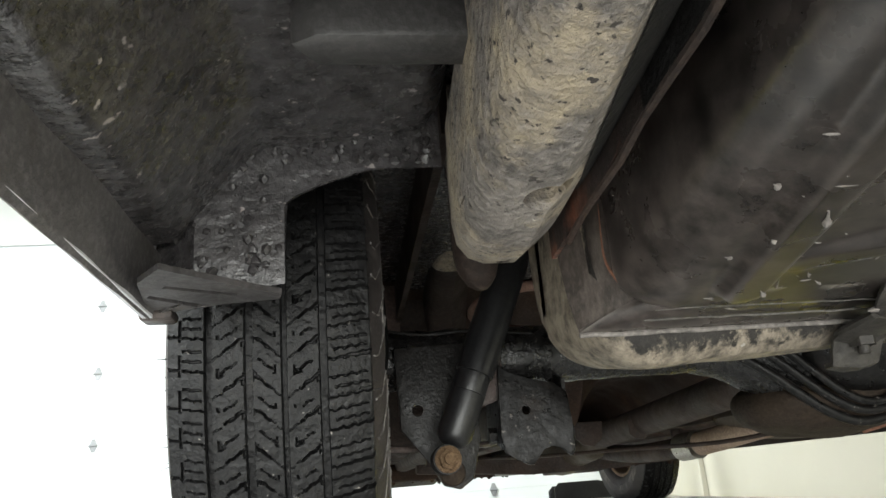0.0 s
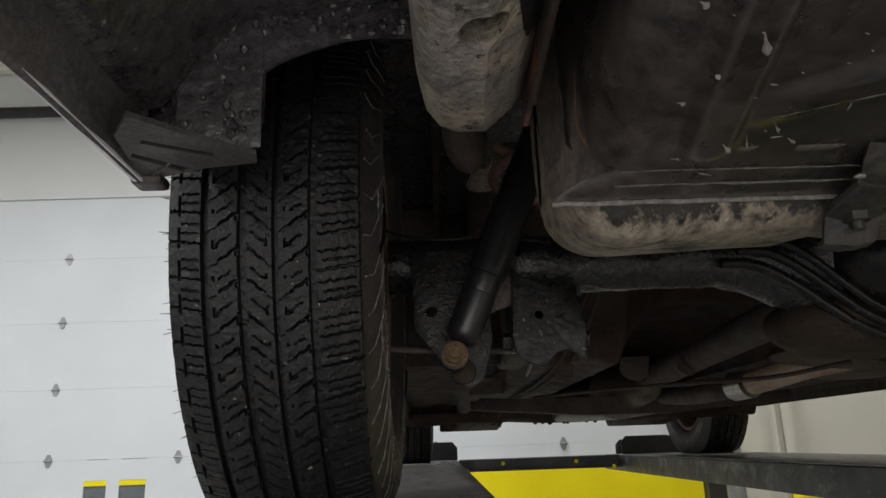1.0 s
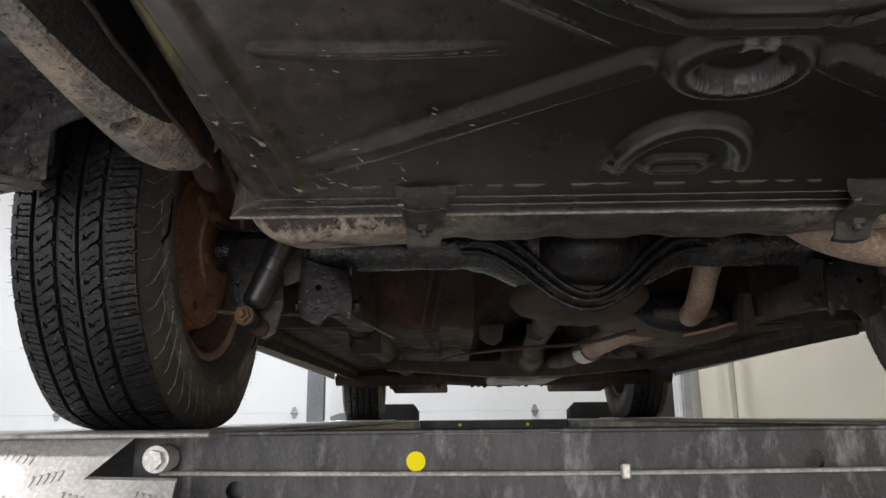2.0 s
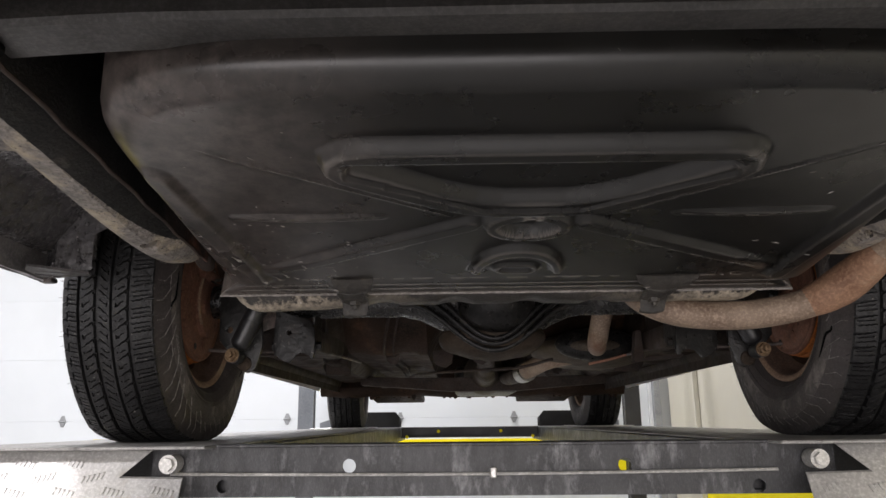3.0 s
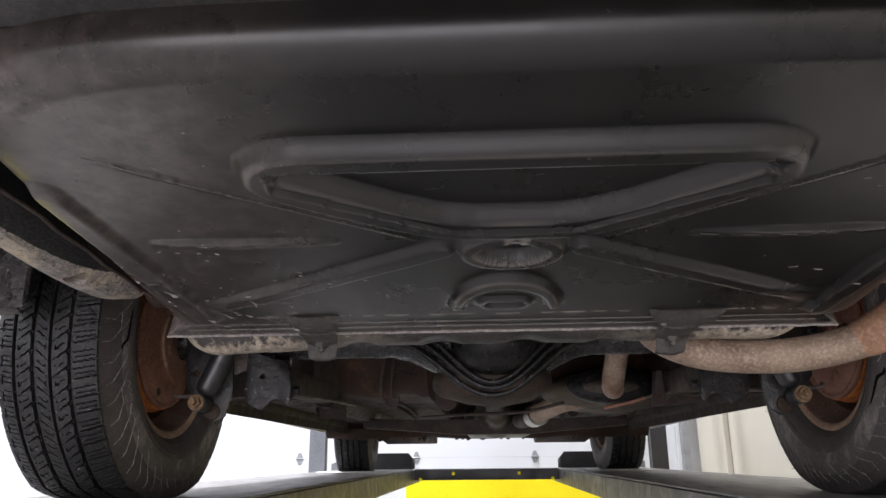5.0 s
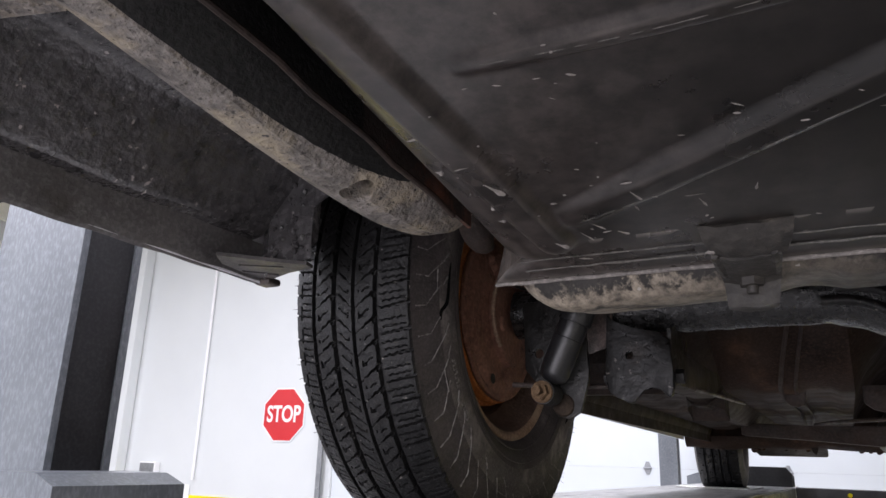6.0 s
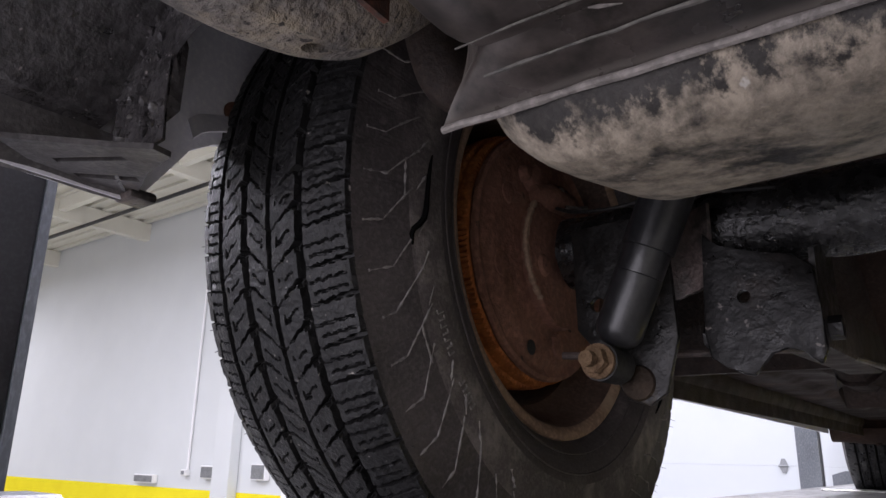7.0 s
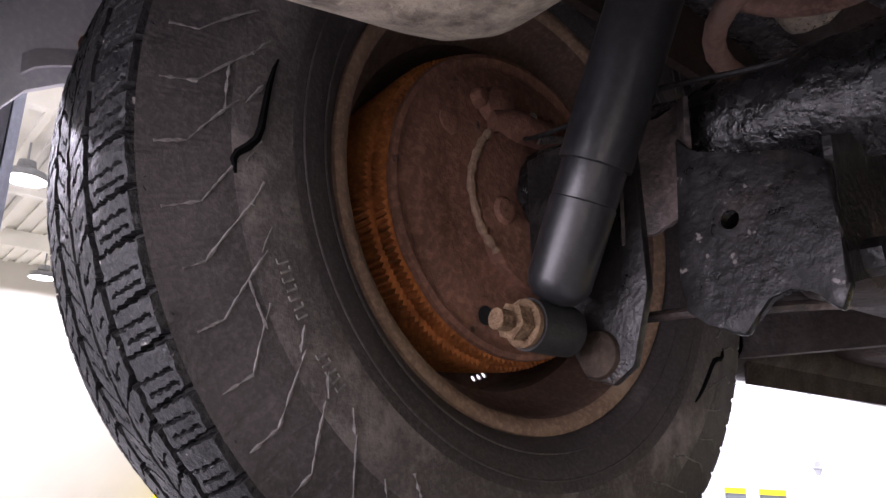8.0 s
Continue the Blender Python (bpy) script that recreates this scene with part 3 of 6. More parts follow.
def build_lift():
    lift = root("vehicle_lift", "black four-post drive-on vehicle lift, raised", "vehicle lift", LIFT)

    def p(name, bm, material, label="", parent=None, smooth=True):
        return part(name, bm, material, parent or lift, label, smooth, local=True)
    # runways: worn top plate over a folded channel
    for s in (-1, 1):
        a, b = sorted((s * 0.517, s * 1.05))
        way = p("runway", box(a, b, 0.0, 4.62, 1.494, 1.5, 0.002, 1), M_DECK, "worn steel runway deck", smooth=False)
        p("side_channel", box(s * 0.517 - 0.006, s * 0.517 + 0.006, 0.16, 4.62, 1.40, 1.4935, 0.002, 1), M_STEEL, "black channel side", way, smooth=False)
        p("side_channel", box(s * 1.05 - 0.006, s * 1.05 + 0.006, 0.02, 4.62, 1.40, 1.4935, 0.002, 1), M_STEEL, "black channel side", way, smooth=False)
        for k in range(6):
            v = 0.5 + 0.75 * k
            p("rib", box(a + 0.008, b - 0.008, v, v + 0.06, 1.41, 1.4935), M_BLACK, "", way, smooth=False)
        # wheel stop with a cut corner at the front end
        i, o = s * 0.515, s * 0.80
        p("wheel_stop", extrude_poly([(i, 1.5005), (i, 1.575), (i + s * 0.03, 1.61), (o, 1.61), (o + s * 0.2, 1.56), (o + s * 0.2, 1.5005)], "y", 4.12, 4.13), M_BLACK, "black steel wheel stop", smooth=False)
        p("wheel_stop", extrude_poly([(i, 1.5005), (i, 1.56), (i + s * 0.03, 1.59), (o, 1.59), (o, 1.5005)], "y", 4.28, 4.29), M_STEEL, "", smooth=False)
        # turn plate under the front wheel
        p("turn_plate", box(min(s * 0.62, s * 0.95), max(s * 0.62, s * 0.95), 3.02, 3.62, 1.5005, 1.507, 0.002, 1), M_ZINC, "bright turn plate", smooth=False)
    # rear crossbeam: pressed plate with real holes, flanges and a thin air line
    holes = [(-0.503, 1.424, 0.012), (-0.265, 1.459, 0.013), (0.253, 1.457, 0.013), (0.497, 1.418, 0.012)]
    beam = p("rear_crossbeam", plate_xz(-0.64, 0.64, 1.404, 1.494, 0.07, 0.008, holes), M_STEEL, "scuffed black crossbeam", smooth=False)
    p("flange", box(-0.64, 0.64, 0.062, 0.155, 1.4945, 1.4995, 0.001, 1), M_STEEL, "", beam, smooth=False)
    p("flange", box(-0.64, 0.64, 0.0785, 0.15, 1.404, 1.410, 0.001, 1), M_STEEL, "", beam, smooth=False)
    p("air_line", tube([(-0.60 + 1.13 * k / 20, 0.061, 1.4475 - 0.004 * math.sin(math.pi * k / 20)) for k in range(21)], 0.0032, 8), M_ZINC, "thin grey line", beam)
    p("clip", box(0.0, 0.012, 0.052, 0.069, 1.436, 1.456, 0.002, 1), M_ZINC, "small clip", beam, smooth=False)
    for s in (-1, 1):
        p("end_box", box(min(s * 0.44, s * 0.63), max(s * 0.44, s * 0.63), 0.095, 0.15, 1.4105, 1.4935), M_BLACK, "", beam, smooth=False)
        c = s * 0.593
        bolt = p("bolt", disc((c, 0.062, 1.467), (0, -1, 0), 0.017, 0.036, 20), M_ZINC, "zinc bolt", beam)
        p("bolt_head", disc((c, 0.026, 1.467), (0, -1, 0), 0.0125, 0.010, 6), M_ZINC, "", bolt, smooth=False)
        # ramp of checker plate, hanging, with a cut-out at its inner upper corner
        y0, z0, y1, z1 = 0.03, 1.492, -0.13, 1.20

        def on(u, k, lift_off=0.0):
            return (u, y0 + (y1 - y0) * k - lift_off * 0.88, z0 + (z1 - z0) * k + lift_off * -0.48)
        bm = bmesh.new()
        pts = [(s * 1.06, 0.0), (s * 0.625, 0.0), (s * 0.672, 0.16), (s * 0.556, 0.17), (s * 0.553, 0.55), (s * 0.545, 1.0), (s * 1.06, 1.0)]
        lo = [bm.verts.new(on(u, k)) for u, k in pts]
        hi = [bm.verts.new(on(u, k, -0.006)) for u, k in pts]
        bm.faces.new(lo)
        bm.faces.new(hi)
        n = len(pts)
        for k in range(n):
            bm.faces.new((lo[k], lo[(k + 1) % n], hi[(k + 1) % n], hi[k]))
        ramp = p("ramp", bm, M_PLATE, "checker plate ramp flap", smooth=False)
        # raised five-bar checker pattern
        rng = random.Random(5)
        bm = bmesh.new()
        row = 0
        k = 0.07
        while k < 0.97:
            u = 0.585 + (0.045 if row % 2 else 0.0)
            while u < 1.03:
                if not (u < 0.69 and k < 0.2):
                    for j in range(5):
                        d = 1 if row % 2 else -1
                        cu, ck = u + 0.0085 * (j - 2), k + d * 0.006 * (j - 2)
                        a = [(cu - 0.004, ck - 0.020), (cu + 0.0005, ck - 0.022), (cu + 0.0045, ck + 0.019), (cu, ck + 0.021)]
                        q = [bm.verts.new(on(s * uu, kk, 0.0002)) for uu, kk in a]
                        t = [bm.verts.new(on(s * (0.7 * uu + 0.3 * cu), 0.8 * kk + 0.2 * ck, 0.0022)) for uu, kk in a]
                        bm.faces.new(t)
                        for e in range(4):
                            bm.faces.new((q[e], q[(e + 1) % 4], t[(e + 1) % 4], t[e]))
                u += 0.09
            k += 0.085
            row += 1
        tagged(p("checker_pattern", bm, M_PLATE, "raised checker bars", ramp, smooth=False), kind="stuff")
        p("side_web", extrude_poly([(y0, z0 - 0.12), (y0 + 0.09, z0 - 0.12), (y0 + 0.09, z0 - 0.3), (y1 + 0.02, z1 + 0.02)], "x", s * 0.553 - 0.003, s * 0.553 + 0.003), M_PLATE, "", ramp, smooth=False)
    # front crossbeam with yellow bolts
    far = p("front_crossbeam", box(-0.505, 0.505, 4.16, 4.24, 1.425, 1.5, 0.004, 1), M_BLACK, "black front crossbeam", smooth=False)
    p("ledge", box(-0.505, 0.505, 4.12, 4.1595, 1.425, 1.431), M_BLACK, "", far, smooth=False)
    for u, z, v in ((-0.23, 1.468, 4.16), (0.23, 1.468, 4.16), (-0.46, 1.431, 4.13), (0.46, 1.431, 4.13)):
        p("yellow_bolt", disc((u, v, z), (0, -1, 0), 0.012, 0.012, 10), M_YELLOW, "yellow bolt", far)
    # posts: folded channels open towards the car
    post = None
    for s, v in ((-1, 0.044), (-1, 5.05), (1, 0.044), (1, 5.05)):
        x0, w, d = 1.228, 0.228, 0.112
        if v > 1:
            x0, w = 1.335, 0.13
        a = [(x0, v - d / 2), (x0, v - d / 2 + 0.012), (x0 + w - 0.012, v - d / 2 + 0.012), (x0 + w - 0.012, v + d / 2 - 0.012), (x0, v + d / 2 - 0.012), (x0, v + d / 2), (x0 + w, v + d / 2), (x0 + w, v - d / 2)]
        # far right post is coloured black, the other three blue-grey
        post = p("post", extrude_poly([(s * q, r) for q, r in a], "z", 0.0, 2.75), M_BLACK if s > 0 and v > 1 else M_POST, "black steel post" if s > 0 and v > 1 else "blue-grey steel post", smooth=False)
        # black block fills the channel nearly to its mouth
        p("liner", box(min(s * (x0 + 0.004), s * (x0 + w - 0.02)), max(s * (x0 + 0.004), s * (x0 + w - 0.02)), v - d / 2 + 0.014, v + d / 2 - 0.014, 0.0, 2.7), M_BLACK, "black block inside the post", post, smooth=False)
        p("base_plate", box(min(s * (x0 - 0.08), s * (x0 + w + 0.08)), max(s * (x0 - 0.08), s * (x0 + w + 0.08)), v - d / 2 - 0.1, v + d / 2 + 0.1, 0.0, 0.02), M_POST, "", post, smooth=False)
        p("carriage", extrude_poly([(s * 1.06, 1.40), (s * 1.06, 1.545), (s * 1.10, 1.56), (s * 1.18, 1.56), (s * 1.255, 1.535), (s * 1.255, 1.40)], "y", v - 0.15, v + 0.06), M_POST, "grey beam end carriage", smooth=False)


build_lift()


# ---- the car ----
AX, AZ, TR = 0.0, 1.837, 0.799     # rear axle: y, height, half track
CAR = root("car", "old full-size sedan with rusty underbody standing on the lift", "car", pose(0, 1.0, 1.5))


def cut(ob, cutter):
    """Bore cutter (a bmesh) out of ob for good."""
    me = bpy.data.meshes.new("cutter")
    cutter.to_mesh(me)
    cutter.free()
    tool = new("cutter", me)
    mod = ob.modifiers.new("bore", "BOOLEAN")
    mod.object, mod.operation, mod.solver = tool, "DIFFERENCE", "EXACT"
    done = bpy.data.meshes.new_from_object(ob.evaluated_get(bpy.context.evaluated_depsgraph_get()))
    ob.modifiers.clear()
    ob.data = done
    done.set_sharp_from_angle(angle=radians(38))
    bpy.data.objects.remove(tool)


# ---- fuel tank ----
def seg_dist(x, y, ax, ay, bx, by):
    t = max(0.0, min(1.0, ((x - ax) * (bx - ax) + (y - ay) * (by - ay)) / ((bx - ax) ** 2 + (by - ay) ** 2)))
    return math.hypot(x - ax - t * (bx - ax), y - ay - t * (by - ay)), t


def bead(d, w):
    t = max(0.0, min(1.0, (d / w - 0.45) / 0.55))
    return 1.0 - t * t * (3 - 2 * t)


def line_dist(x, y, pts):
    return min(seg_dist(x, y, *a, *b)[0] for a, b in zip(pts, pts[1:]))


# half of the pressed pattern, mirrored about the tank's middle line
PAN_EDGE = [(0.0, -0.992), (0.215, -0.992), (0.238, -0.987), (0.252, -0.976), (0.255, -0.962), (0.245, -0.948), (0.205, -0.922), (0.130, -0.876), (0.085, -0.856), (0.045, -0.848), (0.0, -0.847)]


def tank_relief(x, y):
    """How far the pressed pattern stands below the tank's floor."""
    m = abs(x - 0.016)
    # rounded bead round the wide pan, whose floor is pressed in
    h = bead(line_dist(m, y, PAN_EDGE), 0.025) * 0.020
    inside = -0.985 < y < -0.85 and m < 0.243 - max(0.0, y + 0.95) * 1.75
    # groove from the rear corner to the middle, its front edge sharp
    d, t = seg_dist(m, y, 0.424, -0.998, 0.108, -0.802)
    ahead = (y + 0.998) - (0.424 - m) * 0.62
    if h < 0.004 and 0.0 < t < 1.0:
        if ahead < 0 and d < 0.034:
            h -= 0.0085 * (1.0 - d / 0.034) * min(1.0, 5.0 * t)
        elif ahead >= 0 and d < 0.010:
            h += 0.004 * (1.0 - d / 0.010) * min(1.0, 5.0 * t)
    # broad bead from the front corner to the middle
    d, t = seg_dist(m, y, 0.425, -0.592, 0.085, -0.778)
    h = max(h, bead(d, 0.022) * 0.010 * min(1.0, 3.0 * t + 0.3))
    d, t = seg_dist(m, y, 0.425, -0.803, 0.215, -0.800)
    h = max(h, bead(d, 0.011) * 0.006 * math.sin(math.pi * (0.1 + 0.8 * t)))
    d, t = seg_dist(m, y, 0.492, -0.925, 0.452, -0.555)
    h = max(h, bead(d, 0.024) * 0.011)
    # ring in the middle, arch and oval near the front
    r = math.hypot((x - 0.016) / 1.45, y + 0.778)
    h = max(h, bead(abs(r - 0.036), 0.013) * 0.014)
    ring_in = r < 0.030
    r = math.hypot((x - 0.012) / 0.74, y + 0.585)
    if y < -0.575:
        h = max(h, bead(abs(r - 0.094), 0.018) * 0.014 * min(1.0, (-0.575 - y) / 0.02))
    dx, _ = seg_dist(x, y, -0.008, -0.592, 0.030, -0.592)
    h = max(h, bead(abs(dx - 0.014), 0.008) * 0.006)
    return h - (0.005 if inside else 0.0) - (0.006 if ring_in else 0.0)


def tank_outline(n):
    """Plan of the tank: wide at the rear with round corners."""
    pts = []
    for k in range(n):
        a = 2 * math.pi * k / n
        c, s = math.cos(a), math.sin(a)
        e = 6.0 if s < 0 else 40.0
        r = 1.0 / (abs(c) ** e + abs(s) ** e) ** (1 / e)
        u, v = c * r, s * r
        y = -0.818 + (0.336 if v > 0 else 0.309) * v
        half = 0.536 - 0.002 * max(0.0, v) ** 1.5
        if v < -0.5:
            half -= 0.015 * ((-v - 0.5) / 0.5) ** 2
        pts.append((0.020 + half * u, y))
    return pts


def build_tank():
    n, rings = 480, 150
    out = tank_outline(n)
    cx, cy = 0.020, -0.818
    verts, faces = [], []
    roll = 0.040
    for i in range(rings + 1):
        m = (i / rings) ** 0.8
        for ox, oy in out:
            x, y = cx + (ox - cx) * m, cy + (oy - cy) * m
            z = 1.793 + 0.16 * (-0.579 - y) - tank_relief(x, y)
            gap = (1 - m) * 0.40
            if gap < roll:
                z += roll - math.sqrt(max(0.0, roll ** 2 - (roll - gap) ** 2))
            verts.append((x, y, z))
    for dz in (0.06, 0.16):
        for ox, oy in out:
            verts.append((ox, oy, 1.793 + 0.16 * (-0.579 - oy) + roll + dz))
    total = rings + 3
    for i in range(total - 1):
        for k in range(n):
            a, b = i * n + k, i * n + (k + 1) % n
            faces.append((a, b, b + n, a + n))
    me = bpy.data.meshes.new("fuel_tank")
    me.from_pydata(verts, [], faces)
    me.materials.append(M_TANK)
    me.shade_smooth()
    tank = new("fuel_tank", me)
    tank.parent, tank.matrix_parent_inverse = CAR, CAR.matrix_basis.inverted()
    tank["label"] = "black pressed steel fuel tank with raised cross pattern"
    # seam flange flaring out at both ends, and the tank's front part below it
    def lip_sheet(u, v):
        k = 2 * u - 1
        back = abs(k) * 0.494
        t = max(0.0, (back - 0.40) / 0.094)
        r = Vector((math.copysign(back, k), -0.545 + 0.055 * t ** 2, 1.7875 + 0.009 * t ** 2))
        f = Vector((0.536 * k, -0.464, 1.776))
        p = r + (f - r) * v
        p.x += math.copysign(0.010 * t * v * (v - 1), k)
        return p + Vector((0, 0, 0.0010 * noise.noise(Vector((u * 30, v, 0)))))
    part("seam_flange", sheet(lip_sheet, 160, 10, 0.003), M_TANK, tank)
    # flared corners closing the gap up to the tank's side
    for s in (-1, 1):
        inner = smooth_line([(s * 0.480, -0.500, 1.796), (s * 0.488, -0.505, 1.812), (s * 0.494, -0.508, 1.835), (s * 0.498, -0.512, 1.88), (s * 0.498, -0.516, 1.97)], 6)
        outer = smooth_line([(s * 0.536, -0.464, 1.7765), (s * 0.5365, -0.452, 1.800), (s * 0.5365, -0.440, 1.83), (s * 0.536, -0.415, 1.918), (s * 0.532, -0.40, 1.98)], 6)
        def wing(u, v):
            q = u * (len(inner) - 1)
            i = min(int(q), len(inner) - 2)
            a = inner[i].lerp(inner[i + 1], q - i)
            b = outer[i].lerp(outer[i + 1], q - i)
            p = a.lerp(b, v)
            return p + Vector((0, 0.004 * math.sin(math.pi * v), 0.0015 * noise.noise(Vector((u * 12, v * 5, s)))))
        part("flared_corner", sheet(wing, 40, 8, 0.003), M_FLARE, tank, "dusty brown flared corner of the flange")
    part("flange_edge", tube([(-0.536 + 1.072 * k / 90, -0.4645, 1.7738 + 0.0010 * noise.noise(Vector((k * 0.5, 0, 0)))) for k in range(91)], [0.0022 + 0.0008 * noise.noise(Vector((k * 0.9, 3, 0))) for k in range(91)], 8), M_SPLASH, tank, "dusty flange edge")
    for y, z, w in ((-0.493, 1.7782, 0.0013), (-0.516, 1.7815, 0.0009)):
        part("seam_bead", tube([(-0.49 + 0.98 * k / 90, y, z + 0.0008 * noise.noise(Vector((k * 0.7, y * 90, 0)))) for k in range(91)], [w * (0.7 + 0.6 * noise.noise(Vector((k * 0.6, y * 50, 1)))) for k in range(91)], 6), M_STREAK, tank, "thin pale seam line")
    # pale lines on the pattern's crests: scuffs, and the highlight painted in
    def crest(ax, ay, bx, by, seed, w=0.0007):
        bm = bmesh.new()
        rng = random.Random(seed)
        n, run = 80, []
        for k in range(n + 1):
            t = k / n
            x, y = ax + (bx - ax) * t, ay + (by - ay) * t
            if rng.random() < 0.16 or k == n:
                if len(run) > 2:
                    tube(run, [w * 0.3] + [w * rng.uniform(0.4, 1.3) for _ in run[2:]] + [w * 0.3], 5, bm)
                run = []
            else:
                run.append(Vector((x, y, 1.793 + 0.16 * (-0.579 - y) - tank_relief(x, y) - 0.0001)))
        tagged(part("crest_glint", bm, M_STREAK, tank, "pale crease line, scuffs and painted highlight"), kind="stuff")
    for k in (-1, 1):
        crest(0.016 + k * 0.420, -0.994, 0.016 + k * 0.112, -0.803, 4 + k)
        crest(0.016 + k * 0.425, -0.803, 0.016 + k * 0.215, -0.800, 9 + k, 0.0005)
        crest(0.016 + k * 0.420, -0.585, 0.016 + k * 0.150, -0.733, 14 + k, 0.0005)
    crest(-0.19, -0.972, 0.22, -0.972, 21, 0.0004)

    def bulge(u, v):
        # section: flat floor, round front; ends rolled up
        w = max(0.0, min(1.0, (u - 0.03) / 0.94))
        wall = max(0.0, 0.03 - u, u - 0.97) / 0.03
        x = -0.520 + 1.02 * w
        e = min(w, 1 - w) * 1.02
        end = math.sqrt(max(0.0, 1 - max(0.0, 1 - e / 0.055) ** 2))
        prof = [(-0.470, 0.040), (-0.464, 0.026), (-0.455, 0.010), (-0.440, 0.001), (-0.42, 0.0), (-0.39, 0.004), (-0.36, 0.0095), (-0.32, 0.0165), (-0.298, 0.022), (-0.282, 0.030), (-0.267, 0.044), (-0.257, 0.064), (-0.252, 0.09), (-0.252, 0.18)]
        f = v * (len(prof) - 1)
        i = min(int(f), len(prof) - 2)
        y, h = (prof[i][q] + (prof[i + 1][q] - prof[i][q]) * (f - i) for q in (0, 1))
        scallop = 0.0
        if w > 0.23:
            scallop = 0.003 + (0.009 * max(0.0, math.sin((w - 0.24) * 44)) if w < 0.8 else 0.0)
        h = h + (scallop + 0.045 * max(0.0, min(0.2, x + 0.45))) * (1 - min(1.0, h / 0.06)) + 0.05 * (1 - end) + 0.14 * wall + 0.0022 * noise.noise(Vector((x * 14, y * 14, 2.0)))
        return Vector((x, y - (1 - end) * 0.02 * (y > -0.3), 1.7495 + h))
    part("tank_front", sheet(bulge, 240, 48), M_LIP, tank, "mud-caked front edge of the tank")
    for line in ([(-0.5105, -0.612, 1.890), (-0.5100, -0.612, 1.855), (-0.5075, -0.611, 1.832), (-0.500, -0.610, 1.813), (-0.484, -0.604, 1.8015)], [(-0.5140, -0.493, 1.880), (-0.5145, -0.490, 1.835), (-0.508, -0.4925, 1.814), (-0.499, -0.4935, 1.802), (-0.489, -0.4945, 1.7955)]):
        pts = smooth_line(line, 8)
        part("bare_crease", tube(pts, [0.0003 + 0.0010 * math.sin(math.pi * i / (len(pts) - 1)) for i in range(len(pts))], 8), M_COPPER, tank, "coppery bare crease")
    for x, wide, caked in ((-0.279, 0.037, 0.0), (0.281, 0.056, 1.0)):
        # bent plate with a broad head, its shank hooked round the flange
        def head(u, v):
            w = wide - (wide - 0.026) * v ** 1.6
            return Vector((x + 0.003 + w * (2 * u - 1), -0.545 + 0.036 * v, 1.7875 - 0.018 * v - 0.003 * math.sin(math.pi * v) + 0.003 * abs(2 * u - 1) ** 3 + 0.0012 * noise.noise(Vector((u * 7, v * 5, x)))))
        strap = part("tank_strap", sheet(head, 24, 10, 0.004), M_STRAP, tank, "bent grimy tank strap")
        def shank(u, v):
            w = 0.021 + 0.006 * (1 - v)
            line = [(-0.512, 1.7705), (-0.490, 1.7680), (-0.468, 1.7655), (-0.455, 1.7610), (-0.450, 1.7510), (-0.446, 1.7420), (-0.436, 1.7400)]
            f = v * (len(line) - 1)
            i = min(int(f), len(line) - 2)
            y, z = (line[i][q] + (line[i + 1][q] - line[i][q]) * (f - i) for q in (0, 1))
            return Vector((x + w * (2 * u - 1) - 0.004 * v, y, z - 0.003 * math.sin(math.pi * u) + 0.0014 * noise.noise(Vector((u * 5, v * 8, x)))))
        part("shank", sheet(shank, 12, 36, 0.004), M_STRAP, strap)
        for k in (-1, 1):
            part("rolled_edge", tube([(x + k * (0.024 - 0.003 * i / 8) - 0.002, -0.515 + 0.007 * i, 1.7685 - 0.0007 * i) for i in range(9)], [0.003, 0.0042, 0.0046, 0.0046, 0.0045, 0.0044, 0.0042, 0.004, 0.003], 8), M_STRAP, strap)
        part("nut", disc((x - 0.002, -0.462, 1.752), (0, 0, 1), 0.011, 0.012, 6), M_STRAP, strap, smooth=False)
        part("stud", disc((x - 0.002, -0.462, 1.745), (0, 0, 1), 0.005, 0.010, 10), M_STRAP, strap)
        rng = random.Random(int(40 + 10 * caked))
        mud = bmesh.new()
        for k in range(int(14 + 34 * caked)):
            made = bmesh.ops.create_icosphere(mud, subdivisions=2, radius=rng.uniform(0.0015, 0.0050))
            q = rng.random()
            c = Vector((x + rng.uniform(-wide, wide) * (0.8 if q < 0.6 else 0.4), -0.543 + 0.028 * rng.random() if q < 0.6 else -0.51 + 0.05 * rng.random(), 0.0))
            c.z = 1.7855 - 0.5 * (c.y + 0.545) if q < 0.6 else 1.768
            for v in made["verts"]:
                v.co *= 1 + 0.5 * noise.noise(v.co * 300 + Vector((k, 0, 0)))
                v.co.z *= 0.5
                v.co += c
        tagged(part("mud", mud, M_SPLASH, strap, "dried mud on the strap"), kind="stuff")
    # dried splashes: thin pale streaks round the front corners
    rng = random.Random(21)
    bm = bmesh.new()
    for k in range(70):
        sx = -1 if rng.random() < 0.75 else 1
        x, y = sx * rng.triangular(0.12, 0.49, 0.46), rng.triangular(-1.0, -0.49, -0.55)
        z = 1.793 + 0.16 * (-0.579 - y) - tank_relief(x, y)
        a = math.atan2(y + 0.50, x + sx * 0.2) + rng.uniform(-0.5, 0.5)
        ln, w = rng.uniform(0.0008, 0.0045) * rng.choice((0.4, 0.6, 1, 1.8)), rng.uniform(0.0003, 0.0010)
        d = Vector((math.cos(a), math.sin(a), -0.16 * math.sin(a)))
        c0 = Vector((x, y, z - 0.0004))
        tube([c0 - d * ln, c0 - d * ln * 0.5, c0 + d * ln * 0.4, c0 + d * ln], [w * 0.2, w * rng.uniform(0.5, 1), w, w * 0.3], 5, bm)
